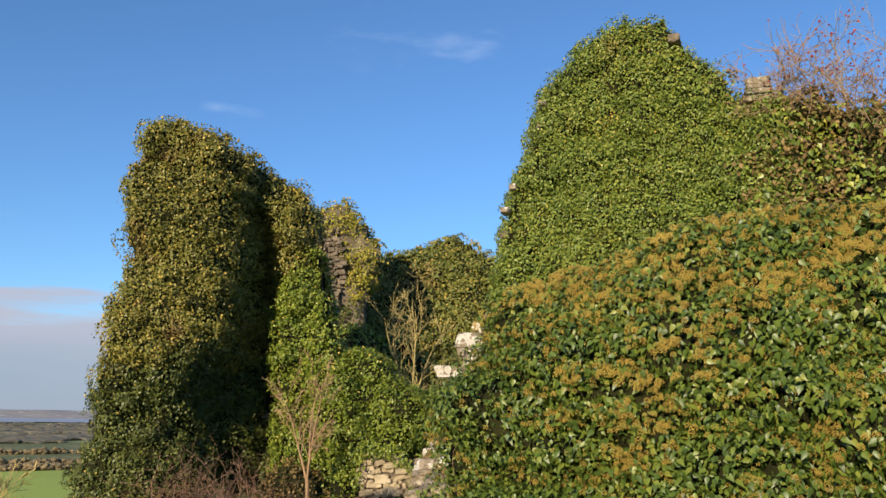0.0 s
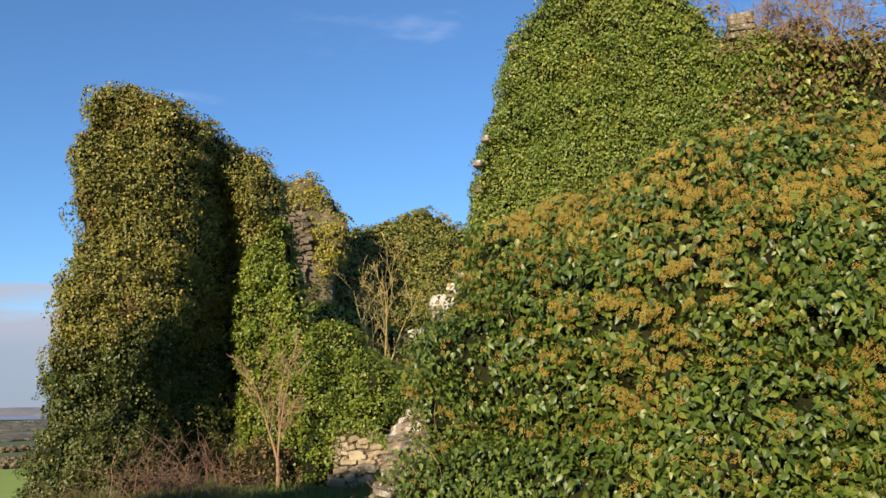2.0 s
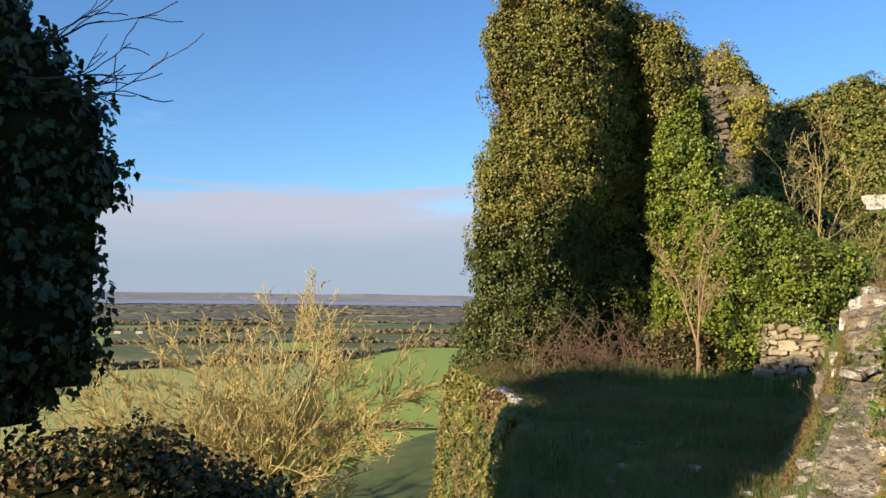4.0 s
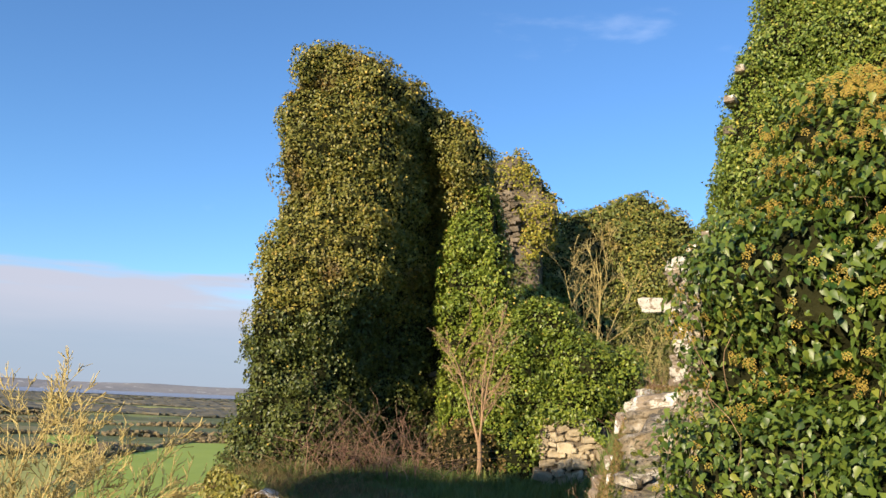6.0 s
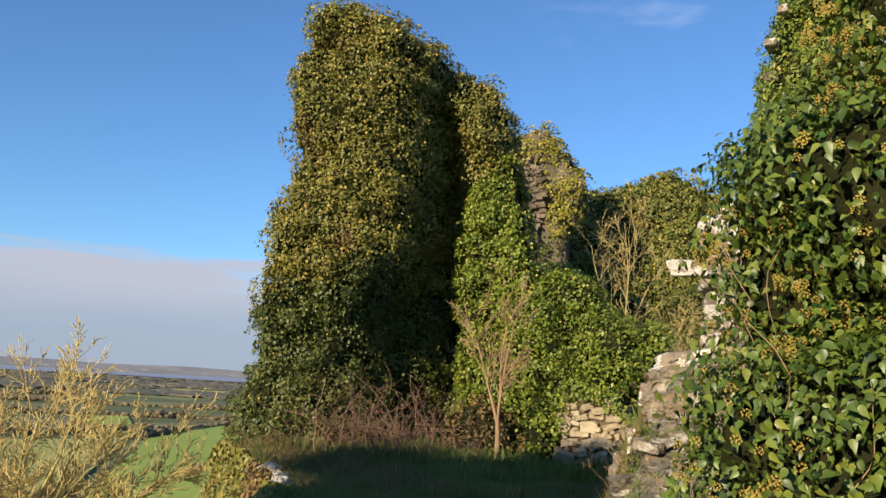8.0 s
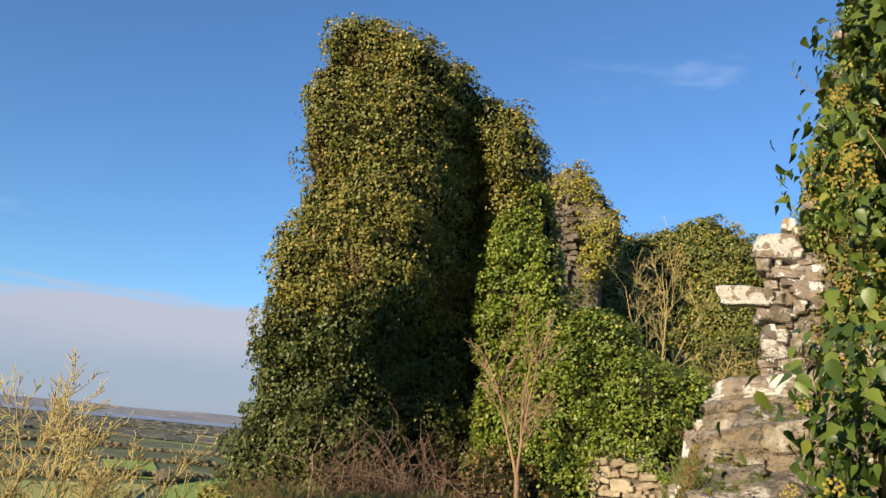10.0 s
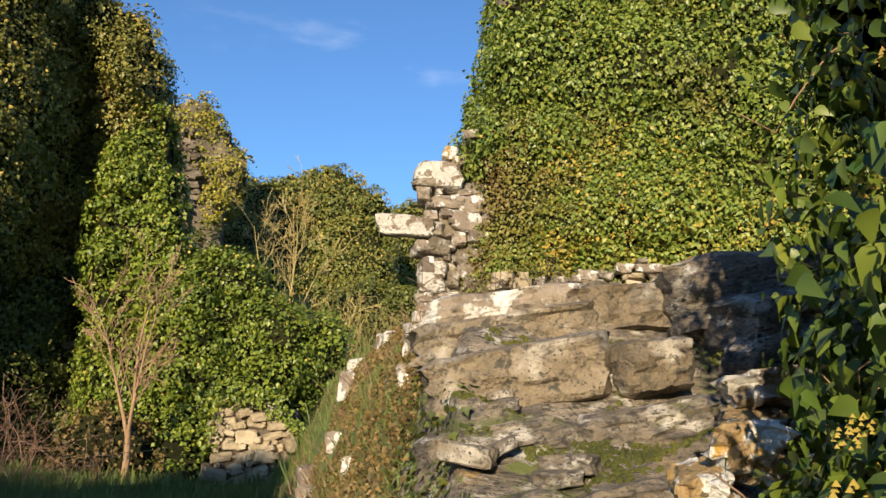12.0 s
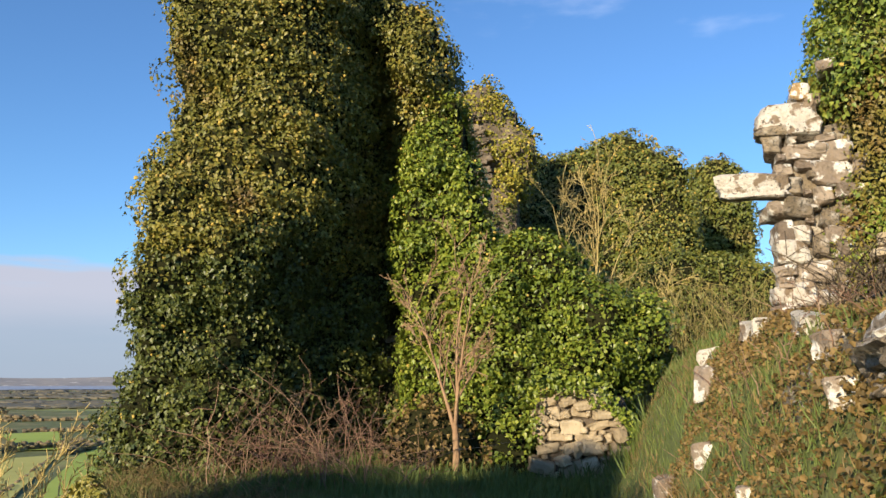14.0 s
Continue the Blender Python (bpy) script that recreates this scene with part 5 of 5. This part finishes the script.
WOOD = shader("winter_woods", [(0.15, (0.08, 0.08, 0.065)), (0.5, (0.12, 0.112, 0.08)), (0.9, (0.18, 0.15, 0.10))], 0.9, 0.004, 0.1, island=0.5, bump=0)
# grey-brown hills paled towards blue-grey; haze of distance put into the colour
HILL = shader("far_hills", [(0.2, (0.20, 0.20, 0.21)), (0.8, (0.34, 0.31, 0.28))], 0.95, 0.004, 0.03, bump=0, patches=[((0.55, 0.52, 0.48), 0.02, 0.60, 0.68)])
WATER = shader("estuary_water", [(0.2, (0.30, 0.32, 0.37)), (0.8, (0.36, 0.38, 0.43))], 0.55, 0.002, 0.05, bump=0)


def field(corners, material, label, lift=0.5):
    c = np.array([(x, y, PLAIN + lift) for x, y in corners])
    me = bpy.data.meshes.new("field")
    me.from_pydata([tuple(v) for v in c], [], [tuple(range(len(c)))])
    me.materials.append(material)
    tagged(new("field", me), label, "field", kind="structure")


field([(-293, 470), (-329, 622), (-240, 680), (-60, 330), (-110, 262), (-170, 236)], FIELD, "bright green pasture below the hill", 0.6)
field([(-166, 222), (-116, 254), (-50, 215), (-60, 130), (-130, 140)], FIELD, "bright green pasture at the hill's foot", 0.8)
field([(-300, 460), (-180, 240), (-140, 150), (-260, 170), (-300, 260), (-380, 330)], FIELD_Y, "pale straw-green pasture", 0.7)
field([(-662, 552), (-752, 706), (-879, 824), (-936, 780)], FIELD, "green pasture among hedges", 0.6)
field([(-535, 413), (-533, 490), (-625, 577), (-687, 535)], FIELD, "green pasture among hedges", 0.9)
field([(-450, 609), (-427, 648), (-367, 565), (-308, 500), (-340, 480)], FIELD, "green pasture among hedges", 0.9)
field([(-900, 1250), (-700, 1400), (-760, 1560), (-1050, 1420)], FIELD_Y, "pale pasture in the distance", 0.9)
field([(-1300, 1150), (-1150, 1300), (-1350, 1480), (-1600, 1300)], FIELD, "green pasture in the distance", 0.9)

r = np.random.default_rng(88)


def hedge(line, n, size, label):
    """Bushes of many sizes thrown along a line, thick and thin by turns."""
    L = np.array(line, float)
    n = int(n * 5)
    t = r.uniform(0, len(L) - 1, n)
    i = np.minimum(t.astype(int), len(L) - 2)
    p = L[i] + (L[i + 1] - L[i]) * (t - i)[:, None]
    thick = 0.25 + 0.9 * np.clip(0.5 + vnoise(np.column_stack([p, 0 * t]), 0.035, 6), 0, 1)
    keep = r.random(n) < thick
    p, thick = p[keep] + r.normal(0, size * 0.55, (keep.sum(), 2)) * thick[keep][:, None], thick[keep]
    high = size * thick * r.uniform(0, 1.0, len(p))
    tagged(blobs("hedge", np.column_stack([p, PLAIN + 0.5 + high]), size * 0.42, HEDGE, r, squash=(1.2, 1.2, 0.8)), label, "hedge", kind="stuff")


hedge([(-190, 232), (-160, 240), (-110, 268), (-55, 300)], 160, 2.2, "brown winter hedge between two pastures")
hedge([(-300, 460), (-330, 640), (-235, 690)], 170, 3.6, "overgrown brown hedge beyond the pasture")
hedge([(-300, 455), (-190, 245), (-150, 150)], 90, 1.5, "low hedge dividing the pastures")
hedge([(-390, 330), (-330, 520), (-300, 470)], 130, 4.0, "brown hedge with small trees")
hedge([(-530, 410), (-480, 380), (-400, 330), (-270, 170)], 150, 3.4, "brown hedge on the plain")
hedge([(-560, 520), (-460, 640), (-330, 700), (-200, 740)], 200, 4.5, "brown hedge with small trees")
hedge([(-760, 710), (-560, 800), (-380, 900), (-150, 960)], 240, 5.0, "brown hedge on the plain")
hedge([(-700, 540), (-950, 790), (-700, 950)], 200, 5.0, "brown hedge on the plain")
n = 9000
a, d = np.radians(r.uniform(-72, 4, n)), 1000 * (3000 / 1000) ** r.random(n)
w = np.stack([np.sin(a) * d, np.cos(a) * d, np.full(n, PLAIN + 2)], 1)
keep = vnoise(w, 0.004, 3) + 0.5 * vnoise(w, 0.012, 4) > lerp(d, [850, 1500, 3000], [0.3, -0.2, -0.5])
tagged(blobs("winter_woods", w[keep], 5.5, WOOD, r, squash=(3.2, 2.0, 0.5)), "brown leafless woods spread over the plain", "woods", kind="stuff")


def arc(name, r0, r1, z0, z1, a0, a1, material, label, category, rough=0.0):
    t = np.radians(np.linspace(a0, a1, 160))
    q = np.stack([np.sin(t) * 900, np.cos(t) * 900, np.zeros(160)], 1)
    inner = r0 * (1 + 0.05 * fbm(q, 0.008, 3, 12)) if not rough else np.full(160, r0)
    top = z1 + rough * (fbm(q, 0.006, 4, 33) + 0.3)
    A = np.stack([np.sin(t) * inner, np.cos(t) * inner, np.full(160, z0)], 1)
    B = np.stack([np.sin(t) * r1, np.cos(t) * r1, np.full(160, 1.0) * top], 1)
    k = np.arange(159)
    ob = mesh_object(name, np.concatenate([A, B]), np.stack([k, k + 1, k + 161, k + 160], 1), material, smooth=True)
    return tagged(ob, label, category, kind="structure")


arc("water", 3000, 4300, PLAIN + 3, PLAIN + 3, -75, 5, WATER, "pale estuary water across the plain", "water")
arc("backdrop", 4350, 4700, PLAIN, -4.0, -80, 10, HILL, "low grey-brown hills beyond the estuary, haze mixed into their colour", "hills", rough=9.0)
for x, y in ((-690, 655), (-672, 668), (-1150, 2300), (-900, 2500)):
    house = new("farmhouse")
    house.matrix_basis = pose(x, y, PLAIN + 0.5, 0, 0, 25) @ Matrix.Scale(0.62, 4)
    tagged(house, "small white farmhouse with a grey roof", "house", "farmhouses on the plain")
    bm = bmesh.new(); bmesh.ops.create_cube(bm, size=1, matrix=Matrix.Translation((0, 0, 2.2)) @ Matrix.Diagonal((12, 7, 4.6, 1)))
    part("wall", bm, WHITE_STONE, house)
    bm = bmesh.new()
    v = [bm.verts.new(c) for c in ((-6.3, -3.8, 4.4), (6.3, -3.8, 4.4), (6.3, 3.8, 4.4), (-6.3, 3.8, 4.4), (-6.3, 0, 7), (6.3, 0, 7))]
    for f in ((0, 1, 5, 4), (2, 3, 4, 5), (0, 4, 3), (1, 2, 5), (3, 2, 1, 0)):
        bm.faces.new([v[i] for i in f])
    part("roof", bm, BARK_DARK, house)

# ---- single leaves and flower heads where the path brushes past the ivy ----
def leaf_mesh(name, seed):
    rr = np.random.default_rng(seed)
    bm = bmesh.new()
    outline = [(0, 0), (0.20, -0.06), (0.40, 0.08), (0.44, 0.28), (0.30, 0.55), (0.14, 0.80), (0, 1.0)]
    mid = [bm.verts.new((0, y, -0.10 * y * y + 0.01)) for _, y in outline]
    for sgn in (1, -1):
        rim = [mid[0]] + [bm.verts.new((sgn * x * (1 + 0.1 * rr.normal()), y, 0.07 * abs(x) / 0.4 - 0.12 * y * y + 0.02 * rr.normal())) for x, y in outline[1:-1]] + [mid[-1]]
        for i in range(len(outline) - 1):
            loop = []
            for q in ((mid[i], rim[i], rim[i + 1], mid[i + 1]) if sgn > 0 else (mid[i + 1], rim[i + 1], rim[i], mid[i])):
                if q not in loop:
                    loop.append(q)
            if len(loop) > 2:
                bm.faces.new(loop)
    st = [bm.verts.new(c) for c in ((-0.012, 0.02, 0), (0.012, 0.02, 0), (0.012, -0.5, 0.10), (-0.012, -0.5, 0.10))]
    bm.faces.new(st)
    me = bpy.data.meshes.new(name)
    bm.to_mesh(me); bm.free()
    for f in me.polygons:
        f.use_smooth = True
    me.materials.append(IVY_LEAF)
    return me


# near leaves: shade of the wall end put into a darker ivy colour
IVY_LEAF = shader("ivy_leaf_near", [(0.1, (0.014, 0.038, 0.009)), (0.5, (0.03, 0.075, 0.012)), (0.85, (0.07, 0.13, 0.02)), (1.0, (0.22, 0.27, 0.035))], 0.38, 10.0, 60.0, objvar=0.6, bump=0.15, bump_scale=60, spec=0.4, translucent=0.06)
near_ivy = new("ivy_spray")
near_ivy.location = (-0.2, 7.6, 0.0)
tagged(near_ivy, "spray of large glossy ivy leaves hanging over the wall end", "ivy")
variants = [leaf_mesh("leaf", k) for k in range(4)]
p, n, r = sample(bush_s, 420, 901, lambda p, n: (p[:, 0] < 0.75) & (p[:, 1] > 6.6) & (p[:, 2] > -0.2) & (p[:, 2] < 2.3) & (n[:, 1] < 0.7) & (0.6 * (p[:, 0] + 0.2) + 0.8 * (p[:, 1] - 7.6) < 0.4))
sel = r.permutation(len(p))[:300]
for i in sel:
    q, nn = p[i] + n[i] * r.uniform(0.06, 0.16), n[i] + r.normal(0, 0.4, 3) + np.array([0, 0, 0.3])
    nn /= np.linalg.norm(nn)
    tip = np.array([r.normal(0, 0.5), r.normal(0, 0.5), -1.0])
    tip -= tip @ nn * nn
    tip /= np.linalg.norm(tip)
    M = Matrix((np.cross(tip, nn), tip, nn)).transposed().to_4x4()
    ob = new("leaf", variants[int(r.random() * 4)])
    ob.parent = near_ivy
    ob.matrix_basis = Matrix.Translation(q - np.array((-0.2, 7.6, 0.0))) @ M @ Matrix.Scale(r.uniform(0.03, 0.048), 4)
for k in range(26):
    i = r.integers(len(p))
    a = p[i] + n[i] * 0.05
    path = a + np.cumsum(np.concatenate([np.zeros((1, 3)), r.normal(0, 0.035, (6, 3)) + n[i] * 0.03 + np.array([0, 0, r.choice([-0.05, 0.04])])]), 0)
    tubes_object("stem", [tube(path - np.array((-0.2, 7.6, 0.0)), np.linspace(0.003, 0.0015, 7), 4)], BARK_TAN, near_ivy)
